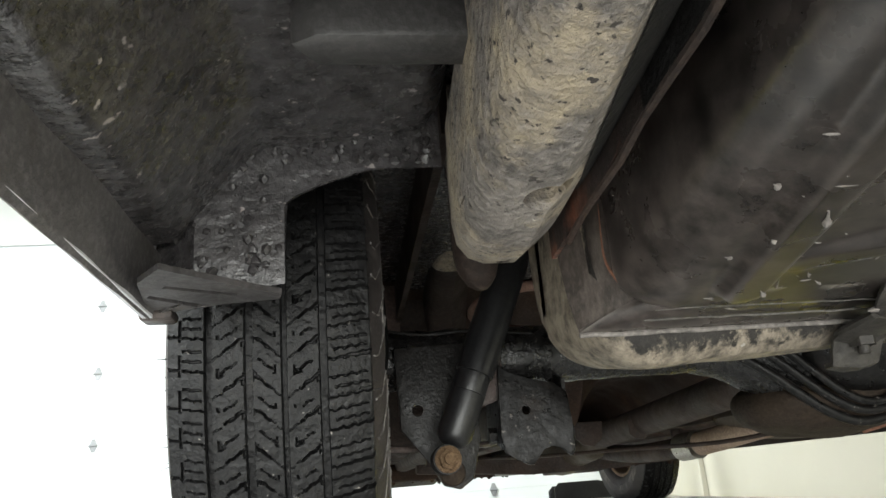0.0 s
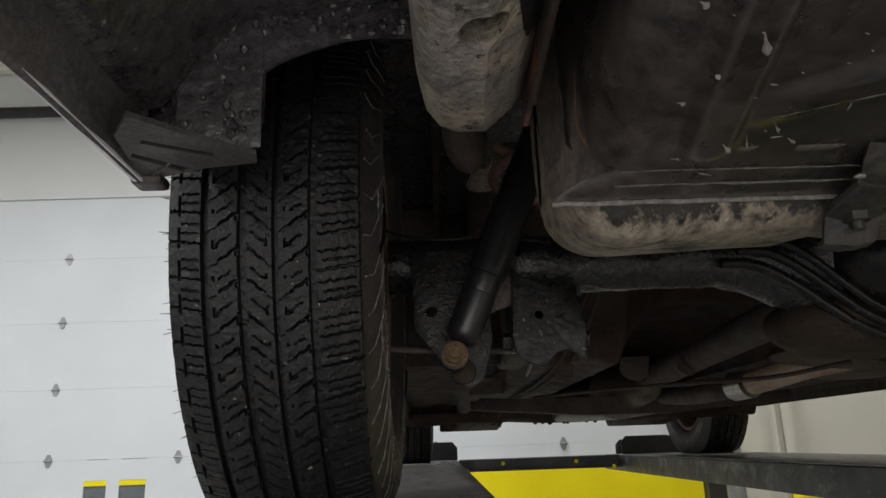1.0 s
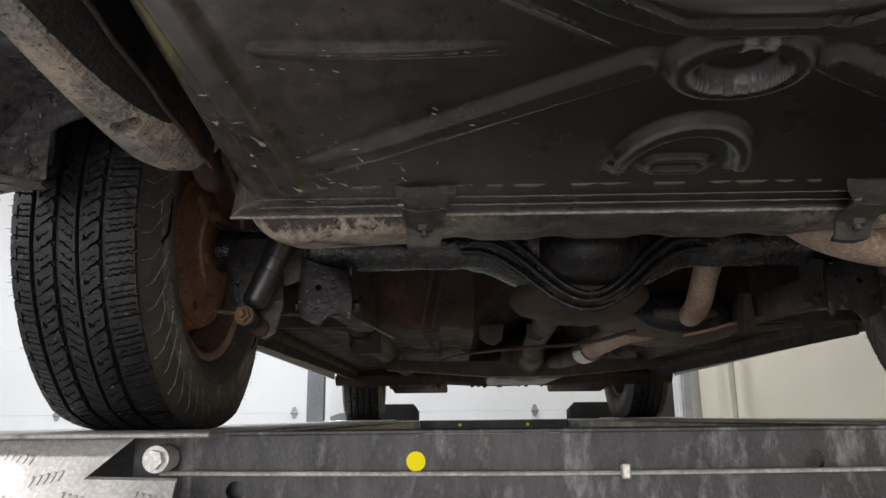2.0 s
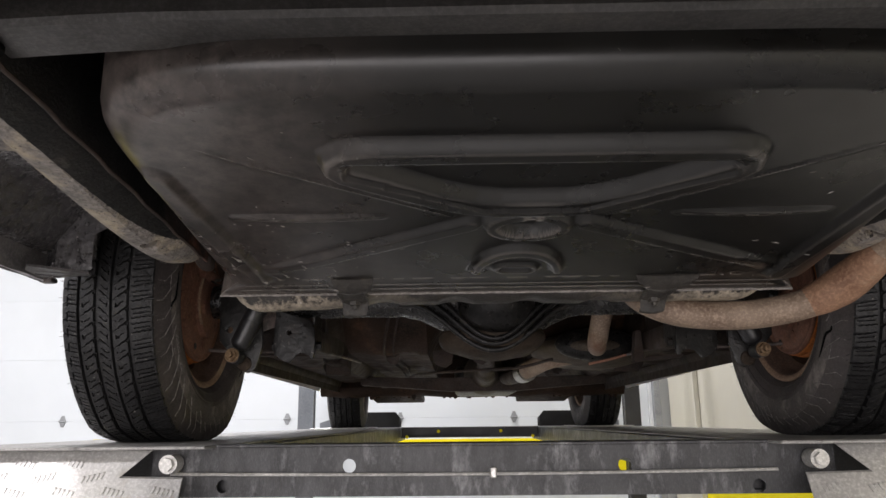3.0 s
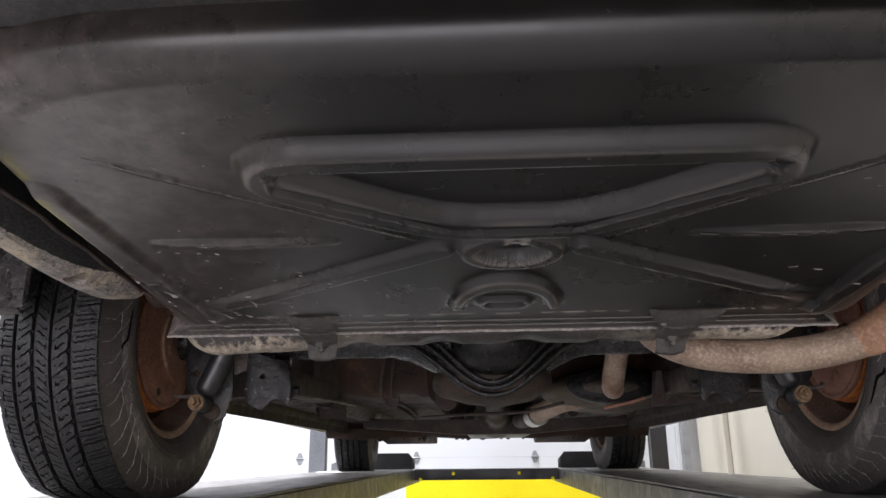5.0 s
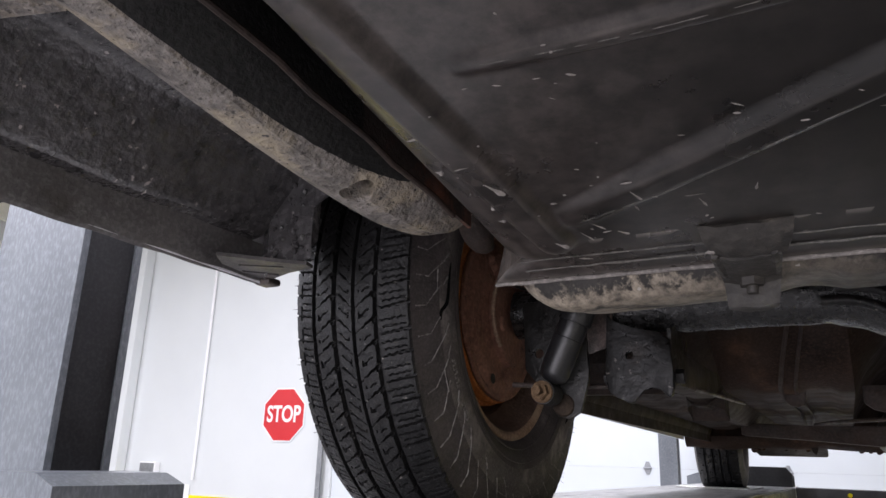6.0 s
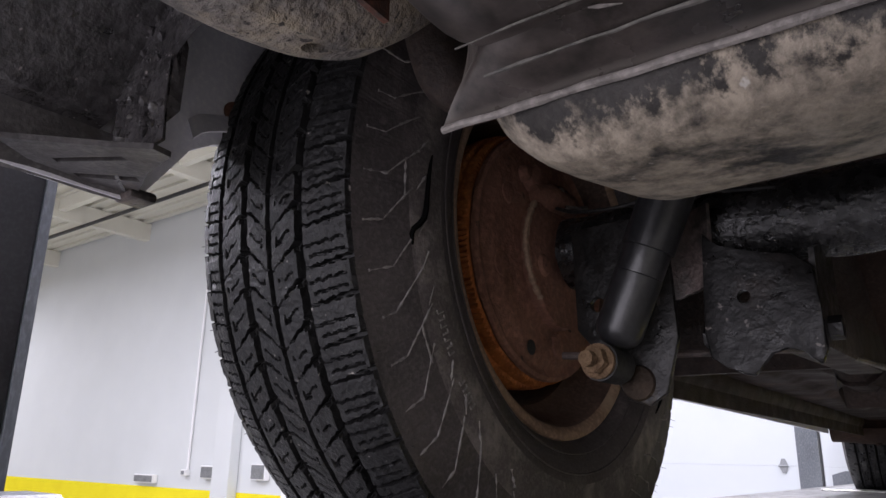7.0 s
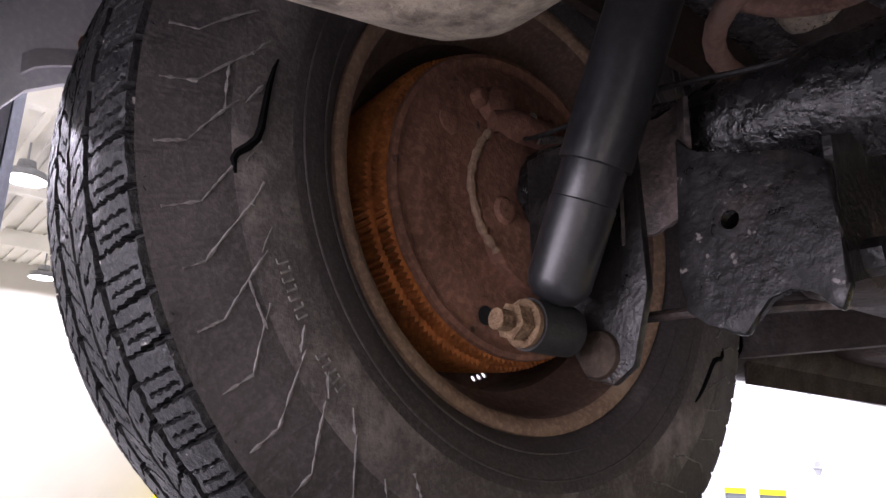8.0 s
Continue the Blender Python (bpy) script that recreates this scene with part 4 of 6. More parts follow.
    for k in range(70):
        x = rng.uniform(-0.5, 0.48)
        c0 = Vector((x, -0.452 + rng.uniform(-0.01, 0.01), 1.777 + rng.uniform(-0.001, 0.001)))
        tube([c0, c0 + Vector((rng.uniform(-0.004, 0.004), -0.002, 0.0))], [rng.uniform(0.001, 0.003), 0.0008], 5, bm)
    for x, y, ln, w, ang in ((-0.442, -0.668, 0.015, 0.0030, 1.1), (-0.483, -0.690, 0.005, 0.0024, 0.6), (-0.460, -0.640, 0.004, 0.0022, 2.0), (-0.343, -0.625, 0.012, 0.0014, 1.2), (-0.425, -0.560, 0.010, 0.0024, 0.9), (-0.405, -0.548, 0.014, 0.0010, 1.2),
                             (-0.390, -0.566, 0.015, 0.0009, 1.0), (-0.372, -0.55, 0.008, 0.0016, 0.7), (-0.468, -0.600, 0.005, 0.0016, 0.3), (-0.352, -0.592, 0.012, 0.0010, 1.4), (-0.30, -0.585, 0.010, 0.0012, 1.3), (-0.26, -0.60, 0.007, 0.0012, 1.8), (-0.45, -0.53, 0.006, 0.0018, 0.1)):
        z = 1.793 + 0.16 * (-0.579 - y) - tank_relief(x, y)
        d = Vector((math.cos(ang), math.sin(ang), -0.16 * math.sin(ang)))
        c0 = Vector((x, y, z - 0.0002))
        tube([c0 - d * ln, c0 - d * ln * 0.4, c0, c0 + d * ln * 0.35], [w * 0.15, w * 0.4, w, w * 0.5], 7, bm)
    tagged(part("mud_splash", bm, M_SPLASH, tank, "pale dried splashes"), kind="stuff")


build_tank()


# ---- frame ----
def rail_path(s):
    pts = [(0.612, -1.36, 1.915), (0.612, -1.0, 1.871), (0.610, -0.75, 1.838), (0.607, -0.60, 1.825), (0.604, -0.52, 1.827), (0.598, -0.46, 1.845), (0.59, -0.40, 1.90), (0.575, -0.30, 1.985),
           (0.55, -0.10, 2.05), (0.54, 0.15, 2.05), (0.53, 0.38, 1.985), (0.52, 0.55, 1.84), (0.515, 0.68, 1.75), (0.51, 0.9, 1.73), (0.50, 2.6, 1.73)]
    return smooth_line([(s * x, y, z) for x, y, z in pts], 6)


def build_rail(s):
    h = 0.11
    section = [(s * o, b) for o, b in ((-0.010, 0.0), (0.014, 0.0), (0.027, 0.005), (0.036, 0.016), (0.040, 0.034), (0.041, h), (-0.047, h), (-0.047, 0.040), (-0.032, 0.018))]
    bm = bmesh.new()
    pts = rail_path(s)
    rings = []
    for i, p in enumerate(pts):
        d = (pts[min(i + 1, len(pts) - 1)] - pts[max(i - 1, 0)]).normalized()
        side = Vector((1, 0, 0))
        up = side.cross(d).normalized()
        rings.append([bm.verts.new(p + side * a + up * b) for a, b in section])
    k = len(section)
    for a, b in zip(rings, rings[1:]):
        for i in range(k):
            bm.faces.new((a[i], a[(i + 1) % k], b[(i + 1) % k], b[i]))
    bm.faces.new(rings[0])
    bm.faces.new(rings[-1])
    rail = part("frame_rail", bm, M_FRAME, CAR, "mud-crusted steel frame rail")
    cut(rail, box(min(s * 0.588, s * 0.645), max(s * 0.588, s * 0.645), -0.70, -0.575, 1.850, 1.915))
    tool = disc((s * 0.601, -0.640, 1.78), (0, 0, 1), 0.0165, 0.148, 20)
    disc((s * 0.607, -1.13, 1.82), (0, 0, 1), 0.02, 0.12, 20, tool)
    disc((s * 0.604, -0.50, 1.78), (0, 0, 1), 0.007, 0.11, 12, tool)
    cut(rail, tool)
    # faces ahead of y = 0.25 take the much darker brown
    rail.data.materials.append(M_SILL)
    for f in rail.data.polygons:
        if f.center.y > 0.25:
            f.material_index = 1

    def inner(u, v):
        q = pts[int(u * 17.999)]
        r = pts[int(u * 17.999) + 1]
        q = q + (r - q) * (u * 17.999 % 1.0)
        k = v * (1.0 - 0.75 * u ** 2.5)
        n = 0.0012 * noise.noise(Vector((u * 40, k * 3, s)))
        return Vector((q.x - s * (0.0480 - 0.0400 * k), q.y, q.z + 0.0375 - 0.0385 * k - 0.004 * math.sin(math.pi * k) + n))
    # sheet over the chamfer, blackened to stand for the shade in the gap
    part("inner_chamfer", sheet(inner, 90, 6, 0.001), M_FRAME_D, rail, "inner edge of the rail, blackened as shade")

    # web plate on the inner side, coloured black as shade, and an edge flange
    def web(y0, y1):
        return sheet(lambda u, v: Vector((s * 0.559, y0 + (y1 - y0) * u, 1.917 - 0.0988 * (y0 + (y1 - y0) * u + 1.33) + 0.15 * v)), 24, 4, 0.004)
    part("web", web(-1.33, -0.70), M_FRAME_D, rail, "inner web, blackened as shade")
    part("web_end", web(-0.70, -0.49), M_WEB, rail, "rusting end of the inner web")
    part("edge_flange", tube([(s * 0.556, -1.33 + 0.80 * k / 20, 1.919 - 0.082 * k / 20 + 0.002 * math.sin(k * 2.1)) for k in range(21)], 0.003, 8), M_SILL, rail, "thin rusty edge flange")


    part("frame_stub", tube(smooth_line([(s * 0.605, -0.40, 1.93), (s * 0.603, -0.385, 1.885), (s * 0.598, -0.37, 1.858), (s * 0.592, -0.355, 1.852)], 5), [0.022] * 8 + [0.021, 0.020, 0.018, 0.016, 0.013, 0.011, 0.008, 0.005], 14), M_SILL, rail, "dark brown rubber bump stop")


for s in (-1, 1):
    build_rail(s)


def build_rear_end():
    # rear crossmember: shallow channel, ends dropping to the rails
    def cross(u, v):
        x = -0.66 + 1.32 * u
        t = max(0.0, (abs(x) - 0.36) / 0.25)
        drop = 0.022 * min(1.0, t) ** 1.3
        prof = [(-1.098, 2.02), (-1.102, 1.935), (-1.108, 1.929), (-1.163, 1.930), (-1.169, 1.936), (-1.174, 2.02)]
        f = v * (len(prof) - 1)
        i = min(int(f), len(prof) - 2)
        a, b = prof[i], prof[i + 1]
        y, z = a[0] + (b[0] - a[0]) * (f - i), a[1] + (b[1] - a[1]) * (f - i)
        return Vector((x, y - 0.02 * min(1.0, t), z - drop))
    member = part("rear_crossmember", sheet(cross, 60, 20), M_MEMBER, CAR, "black rear crossmember")
    for s in (-1, 1):
        # uncut: a thin black disc gives the hole its shade
        part("end_hole_shade", disc((s * 0.56, -1.156, 1.9115), (0, 0, -1), 0.017, 0.006, 18), M_SHADE_BLACK, member, "black disc as a shaded hole in the crossmember end")
        plate = part("bumper_bracket", extrude_poly([(s * 0.585, -1.13), (s * 0.72, -1.20), (s * 0.86, -1.17), (s * 0.86, -0.93), (s * 0.67, -0.875), (s * 0.60, -0.93)], "z", 1.905, 1.911), M_FRAME, member, "dusty bracket plate with holes")
        tool = disc((s * 0.666, -0.998, 1.88), (0, 0, 1), 0.014, 0.06, 16)
        disc((s * 0.76, -1.10, 1.88), (0, 0, 1), 0.018, 0.06, 16, tool)
        cut(plate, tool)
    # bumper: rounded bar with a pitted lower face
    def bumper(u, v):
        x = -0.95 + 1.9 * u
        a = math.pi * (0.02 + 0.96 * v)
        back = 0.06 * (abs(x) / 0.95) ** 3
        return Vector((x, -1.352 + 0.09 * math.cos(a) + back, 1.975 - 0.085 * min(1.0, 1.5 * math.sin(a)) ** 0.7))
    part("bumper", sheet(bumper, 60, 24), M_BUMPER, CAR, "rust-pitted chrome rear bumper")
    part("bumper_face", box(-0.95, 0.95, -1.462, -1.44, 1.98, 2.16, 0.01), M_BUMPER, CAR)
    # trunk floor above everything, also keeping ceiling light off the underbody
    part("trunk_floor", sheet(lambda u, v: Vector((-0.9 + 1.8 * u, -1.47 + 1.95 * v, 2.07 + 0.008 * (math.sin(u * 60) > 0))), 90, 4, 0.02), M_UNDER, CAR, "black undercoated trunk floor", smooth=False)


build_rear_end()


# ---- body sides ----
def build_side(s):
    pts = [(-1.50, 2.42), (-1.50, 1.88), (-1.2, 1.835), (-0.80, 1.802), (-0.44, 1.797)]
    pts += [(-0.405, 1.845), (-0.393, 1.862), (-0.37, 1.876), (-0.335, 1.888), (-0.27, 1.896), (-0.15, 1.905), (0.0, 1.909), (0.15, 1.905), (0.27, 1.896), (0.335, 1.885), (0.37, 1.87), (0.395, 1.84), (0.41, 1.79)]
    pts += [(0.43, 1.735), (0.6, 1.725), (2.45, 1.705)]
    for k in range(15):
        a = math.pi - math.pi * k / 14
        pts.append((2.88 + 0.44 * math.cos(a), 1.80 + 0.40 * math.sin(a)))
    pts += [(3.42, 1.74), (3.75, 1.78), (3.85, 2.0), (3.8, 2.3), (2.4, 2.42)]
    x = s * 0.877
    side = part("quarter_panel", extrude_poly(pts, "x", min(x, x + s * 0.008), max(x, x + s * 0.008)), M_QUARTER, CAR, "pale painted body side", smooth=False)
    # grey rolled lip along the lower edge behind the wheel
    def lip(u, v):
        y = -1.45 + 1.01 * u
        z = 1.799 + 0.045 * max(0.0, (-0.8 - y) / 0.65) ** 1.3
        prof = [(0.884, 0.012), (0.884, 0.0), (0.880, -0.003), (0.8765, 0.002), (0.8735, 0.026), (0.8715, 0.050)]
        f = v * (len(prof) - 1)
        i = min(int(f), len(prof) - 2)
        p = [prof[i][j] + (prof[i + 1][j] - prof[i][j]) * (f - i) for j in (0, 1)]
        return Vector((s * p[0], y, z + p[1] + 0.0015 * math.sin(y * 70) * v))
    part("lower_lip", sheet(lip, 60, 15), M_SKIRT, side, "grey scuffed lower lip")
    # black trough between lip and frame
    def trough(u, v):
        y = -1.45 + 0.97 * u
        prof = [(0.872, 1.846), (0.853, 1.850), (0.830, 1.88), (0.800, 1.918), (0.785, 1.930), (0.72, 1.938), (0.655, 1.944), (0.640, 1.96), (0.62, 2.06)]
        f = v * (len(prof) - 1)
        i = min(int(f), len(prof) - 2)
        p = [prof[i][j] + (prof[i + 1][j] - prof[i][j]) * (f - i) for j in (0, 1)]
        lift_up = 0.045 * max(0.0, (-0.8 - y) / 0.65) ** 1.3
        n = noise.noise(Vector((y * 9, p[0] * 9, s)))
        return Vector((s * p[0], y, p[1] + lift_up + 0.006 * n))
    part("inner_trough", sheet(trough, 70, 42), M_UNDER, side, "black undercoated inner quarter")
    for y, z in ((-0.655, 1.91), (-1.02, 1.955)):
        brace = extrude_poly([(s * 0.60, y - 0.019), (s * 0.735, y - 0.019), (s * 0.752, y - 0.008), (s * 0.735, y + 0.015), (s * 0.60, y + 0.015)], "z", z - 0.004, z + 0.04, bevel=0.004)
        part("brace", brace, M_MEMBER, side, "grey-black folded brace")
    # closing plate behind the wheel with its arched cut-out
    def foot(q):
        if q > 0.7705:
            return 1.8125 - 0.0125 * (q - 0.7705) / 0.1075
        return 1.876 + 0.033 * min(1.0, (0.7705 - q) / 0.075) ** 0.6
    cols = [0.878, 0.86, 0.84, 0.82, 0.80, 0.785, 0.7755, 0.772, 0.7706, 0.7704, 0.768, 0.763, 0.755, 0.745, 0.73, 0.715, 0.70, 0.68, 0.66, 0.640]

    def bent(q, z):
        n = noise.noise(Vector((q * 40, z * 40, s)))
        return Vector((s * q, -0.483 + 0.12 * max(0.0, 1.83 - z) + 0.035 * max(0.0, q - 0.84) / 0.04 - 0.0025 * abs(n), z))
    bm = bmesh.new()
    grid = [[bm.verts.new(bent(q, foot(q) + (1.97 - foot(q)) * k / 12)) for k in range(13)] for q in cols]
    for a, b in zip(grid, grid[1:]):
        for k in range(12):
            bm.faces.new((a[k], a[k + 1], b[k + 1], b[k]))
    bmesh.ops.recalc_face_normals(bm, faces=bm.faces)
    bmesh.ops.solidify(bm, geom=list(bm.faces), thickness=0.003)
    plate = part("closing_plate", bm, M_UNDER, side, "black wheelhouse closing plate")
    # folded grey tab at its foot, with two slots
    bm = extrude_poly([(s * 0.884, -0.435), (s * 0.868, -0.53), (s * 0.846, -0.562), (s * 0.835, -0.55), (s * 0.792, -0.503), (s * 0.773, -0.486), (s * 0.776, -0.47), (s * 0.82, -0.462)], "z", 1.803, 1.8075)
    tab = part("folded_tab", bm, M_TAB, side, "grey folded metal tab", smooth=False)
    tool = extrude_poly([(s * 0.855, -0.515), (s * 0.851, -0.521), (s * 0.805, -0.492), (s * 0.808, -0.485)], "z", 1.78, 1.83)
    extrude_poly([(s * 0.872, -0.49), (s * 0.868, -0.497), (s * 0.835, -0.463), (s * 0.842, -0.455)], "z", 1.78, 1.83, tool)
    cut(tab, tool)
    part("rag_end", box(min(s * 0.862, s * 0.889), max(s * 0.862, s * 0.889), -0.452, -0.426, 1.796, 1.806, 0.004), M_WING, tab, "rusted lip end")
    rng = random.Random(3)
    grit = bmesh.new()
    for k in range(230):
        q = rng.uniform(0.645, 0.865)
        zz = rng.uniform(1.822, 1.955) if q > 0.775 else rng.uniform(1.914, 1.955)
        r = rng.choice((0.0010, 0.0014, 0.0020, 0.0030, 0.0042)) * 1.15
        made = bmesh.ops.create_icosphere(grit, subdivisions=1, radius=r)
        c = Vector((s * q, -0.4835 + 0.035 * max(0.0, q - 0.84) / 0.04, zz))
        for v in made["verts"]:
            v.co *= 1 + 0.4 * noise.noise(v.co * 300 + Vector((k, 0, 0)))
            v.co += c
    tagged(part("grit", grit, M_UNDER, plate, "black gritty crust"), kind="stuff")
    # wheelhouse roof and inner wall
    def house(u, v):
        a = math.pi * (0.20 + 0.77 * u)
        return Vector((s * (0.62 + 0.284 * v), -0.435 * math.cos(a), AZ + 0.01 + 0.40 * math.sin(a)))
    part("wheelhouse", sheet(house, 40, 4, 0.004), M_ARCH, side, "brown rusty wheelhouse liner")
    part("panel_plug", disc((s * 0.8765, -0.352, 1.916), (-s, 0, 0), 0.011, 0.002, 16), M_RUST, side, "rusty plug in the panel")
    part("panel_fold", sheet(lambda u, v: Vector((s * (0.8745 - 0.012 * v), -0.40 + 0.16 * u, 1.868 + 0.031 * min(1.0, u * 2.2) ** 0.6 + 0.022 * (1 - v) * (1 - 0.5 * u))), 20, 4, 0.002), M_QUARTER, side, "folded panel edge")
    bm = bmesh.new()
    ring = [(-0.42 * math.cos(math.pi * k / 24), AZ + 0.135 + 0.29 * math.sin(math.pi * k / 24)) for k in range(25)]
    extrude_poly(ring, "x", min(s * 0.618, s * 0.628), max(s * 0.618, s * 0.628), bm)
    part("wheelhouse_wall", bm, M_SILL, side, "rusty inner wheelhouse wall", smooth=False)
    side.location = (s * 0.004, -0.006, 0.011)


def bmesh_lump(c, r, seed):
    bm = bmesh.new()
    bmesh.ops.create_icosphere(bm, subdivisions=2, radius=r)
    for v in bm.verts:
        v.co *= 1 + 0.35 * noise.noise(v.co * 160 + Vector((seed, 3 * seed, 0)))
        v.co.y *= 0.6
        v.co += Vector(c)
    return bm


for s in (-1, 1):
    build_side(s)


# ---- floor pan, front end ----
def build_floor():
    def pan(u, v):
        x = -0.88 + 1.76 * u
        y = 0.36 + 2.6 * v
        k = max(0.0, min(1.0, (y - 0.40) / 0.35))
        z = 2.06 - 0.285 * (k * k * (3 - 2 * k))
        tun = max(0.0, 1 - (abs(x) / 0.19) ** 2)
        z += 0.15 * tun ** 0.6 * k
        z += 0.008 * k * (abs(math.sin(x * 18)) > 0.8)
        return Vector((x, y, z))
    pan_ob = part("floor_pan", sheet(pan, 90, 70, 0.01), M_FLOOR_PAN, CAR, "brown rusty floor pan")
    for s in (-1, 1):
        part("rocker", tube([(s * 0.80, y, 1.765) for y in (0.44, 0.5, 1.0, 1.7, 2.46)], 0.045, 12), M_SILL, CAR, "rusty rocker sill")
        part("pinch_flange", box(min(s * 0.765, s * 0.769), max(s * 0.765, s * 0.769), 0.46, 2.46, 1.708, 1.765), M_SILL, CAR, smooth=False)
        # kick-up panel ahead of the wheel
        part("kick_panel", box(min(s * 0.50, s * 0.88), max(s * 0.50, s * 0.88), 0.44, 0.455, 1.74, 2.07), M_SILL, CAR, "rusty panel ahead of the wheel", smooth=False)
        # lower suspension arm: pressed channel
        arm = extrude_poly([(-0.02, 1.742), (0.05, 1.72), (0.50, 1.735), (0.56, 1.76), (0.54, 1.795), (0.02, 1.78)], "x", min(s * 0.455, s * 0.505), max(s * 0.455, s * 0.505), bevel=0.006)
        part("control_arm", arm, M_SILL, CAR, "rusty lower control arm")
        # body mounts and front lower arms
        part("front_arm", extrude_poly([(2.66, 1.69), (3.05, 1.66), (3.1, 1.70), (2.70, 1.74)], "x", min(s * 0.30, s * 0.62), max(s * 0.30, s * 0.62), bevel=0.01), M_SILL, CAR)

    def member(u, v):
        x = -0.88 + 1.76 * u
        a = math.pi * v
        n = noise.noise(Vector((x * 7, v * 3, 0.5)))
        return Vector((x, 2.52 - 0.07 * math.cos(a), 1.735 - (0.055 + 0.012 * n) * math.sin(a)))
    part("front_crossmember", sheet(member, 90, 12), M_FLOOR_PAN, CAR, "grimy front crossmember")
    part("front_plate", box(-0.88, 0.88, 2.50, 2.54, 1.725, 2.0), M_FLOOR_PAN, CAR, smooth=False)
    part("transmission_mount", extrude_poly([(-0.52, 1.70), (-0.3, 1.685), (-0.12, 1.67), (0.18, 1.67), (0.36, 1.685), (0.58, 1.70), (0.58, 1.74), (0.3, 1.73), (-0.3, 1.73), (-0.52, 1.74)], "y", 1.48, 1.56, bevel=0.006), M_SILL, CAR, "rusty transmission crossmember")
    part("oil_pan", box(-0.10, 0.22, 1.75, 2.42, 1.675, 1.80, 0.03, 3), M_GREASE, CAR, "oily engine pan")
    # driveline
    part("drive_shaft", tube([(0.0, 0.16, 1.80), (0.03, 1.22, 1.765)], 0.036, 18), M_SILL, CAR, "rusty drive shaft")
    part("transmission_tail", tube(smooth_line([(0.03, 1.20, 1.765), (0.035, 1.26, 1.755), (0.037, 1.32, 1.745), (0.04, 1.5, 1.75), (0.045, 1.76, 1.76)], 4), [0.030, 0.034, 0.036, 0.038, 0.04, 0.042, 0.044, 0.046, 0.048, 0.05, 0.055, 0.06, 0.07, 0.08, 0.09, 0.10, 0.10], 18), M_MUFFLER, CAR, "tan alloy transmission tail")
    # plain body tub above, closed, unseen from below, added to block light
    part("body_light_lid", box(-0.9, 0.9, -1.49, 3.8, 2.40, 2.44, 0.01), M_QUARTER, CAR, "unseen plain body lid, added to keep ceiling light out", smooth=False)
    part("rear_light_block", box(-0.9, 0.9, -1.495, -1.48, 2.07, 2.40), M_QUARTER, CAR, smooth=False)
    part("front_light_block", box(-0.9, 0.9, 3.74, 3.76, 1.80, 2.40), M_QUARTER, CAR, smooth=False)

    # lines, cables and brackets slung below the floor
    part("fuel_line", tube(smooth_line([(-0.30, 0.50, 1.90), (-0.33, 0.62, 1.80), (-0.34, 0.8, 1.762), (-0.33, 1.4, 1.758), (-0.36, 2.4, 1.755)], 6), 0.005, 8), M_SILL, pan_ob)
    part("fuel_line", tube(smooth_line([(-0.27, 0.50, 1.91), (-0.30, 0.63, 1.80), (-0.31, 0.82, 1.764), (-0.30, 1.4, 1.76), (-0.34, 2.4, 1.757)], 6), 0.004, 8), M_SILL, pan_ob)
    part("park_cable", tube(smooth_line([(0.20, 0.42, 1.72), (0.10, 0.58, 1.706), (-0.06, 0.74, 1.71), (-0.22, 1.0, 1.716), (-0.3, 1.5, 1.735)], 6), 0.005, 8), M_SILL, pan_ob)
    rng = random.Random(8)
    for k in range(7):
        x, y = rng.uniform(-0.62, 0.62), rng.choice((0.62, 0.78, 1.2, 2.48))
        w, d = rng.uniform(0.012, 0.04), rng.uniform(0.018, 0.05)
        z = 1.755 if y < 2 else 1.70
        bm = extrude_poly([(x - w, z + 0.03), (x + w, z + 0.03), (x + w * 0.8, z - d * 0.5), (x + w * 0.2, z - d), (x - w * 0.5, z - d * 0.8), (x - w, z - d * 0.3)], "y", y, y + rng.uniform(0.004, 0.03), bevel=0.002)
        part("hanger_tab", bm, M_SILL, pan_ob)
    for k in range(26):
        x = rng.uniform(-0.75, 0.9)
        part("mud_drip", bmesh_lump((x, 2.52 + rng.uniform(-0.03, 0.02), 1.684 - rng.uniform(0, 0.006)), rng.uniform(0.006, 0.014), k + 90), M_FLOOR_PAN, pan_ob)


build_floor()


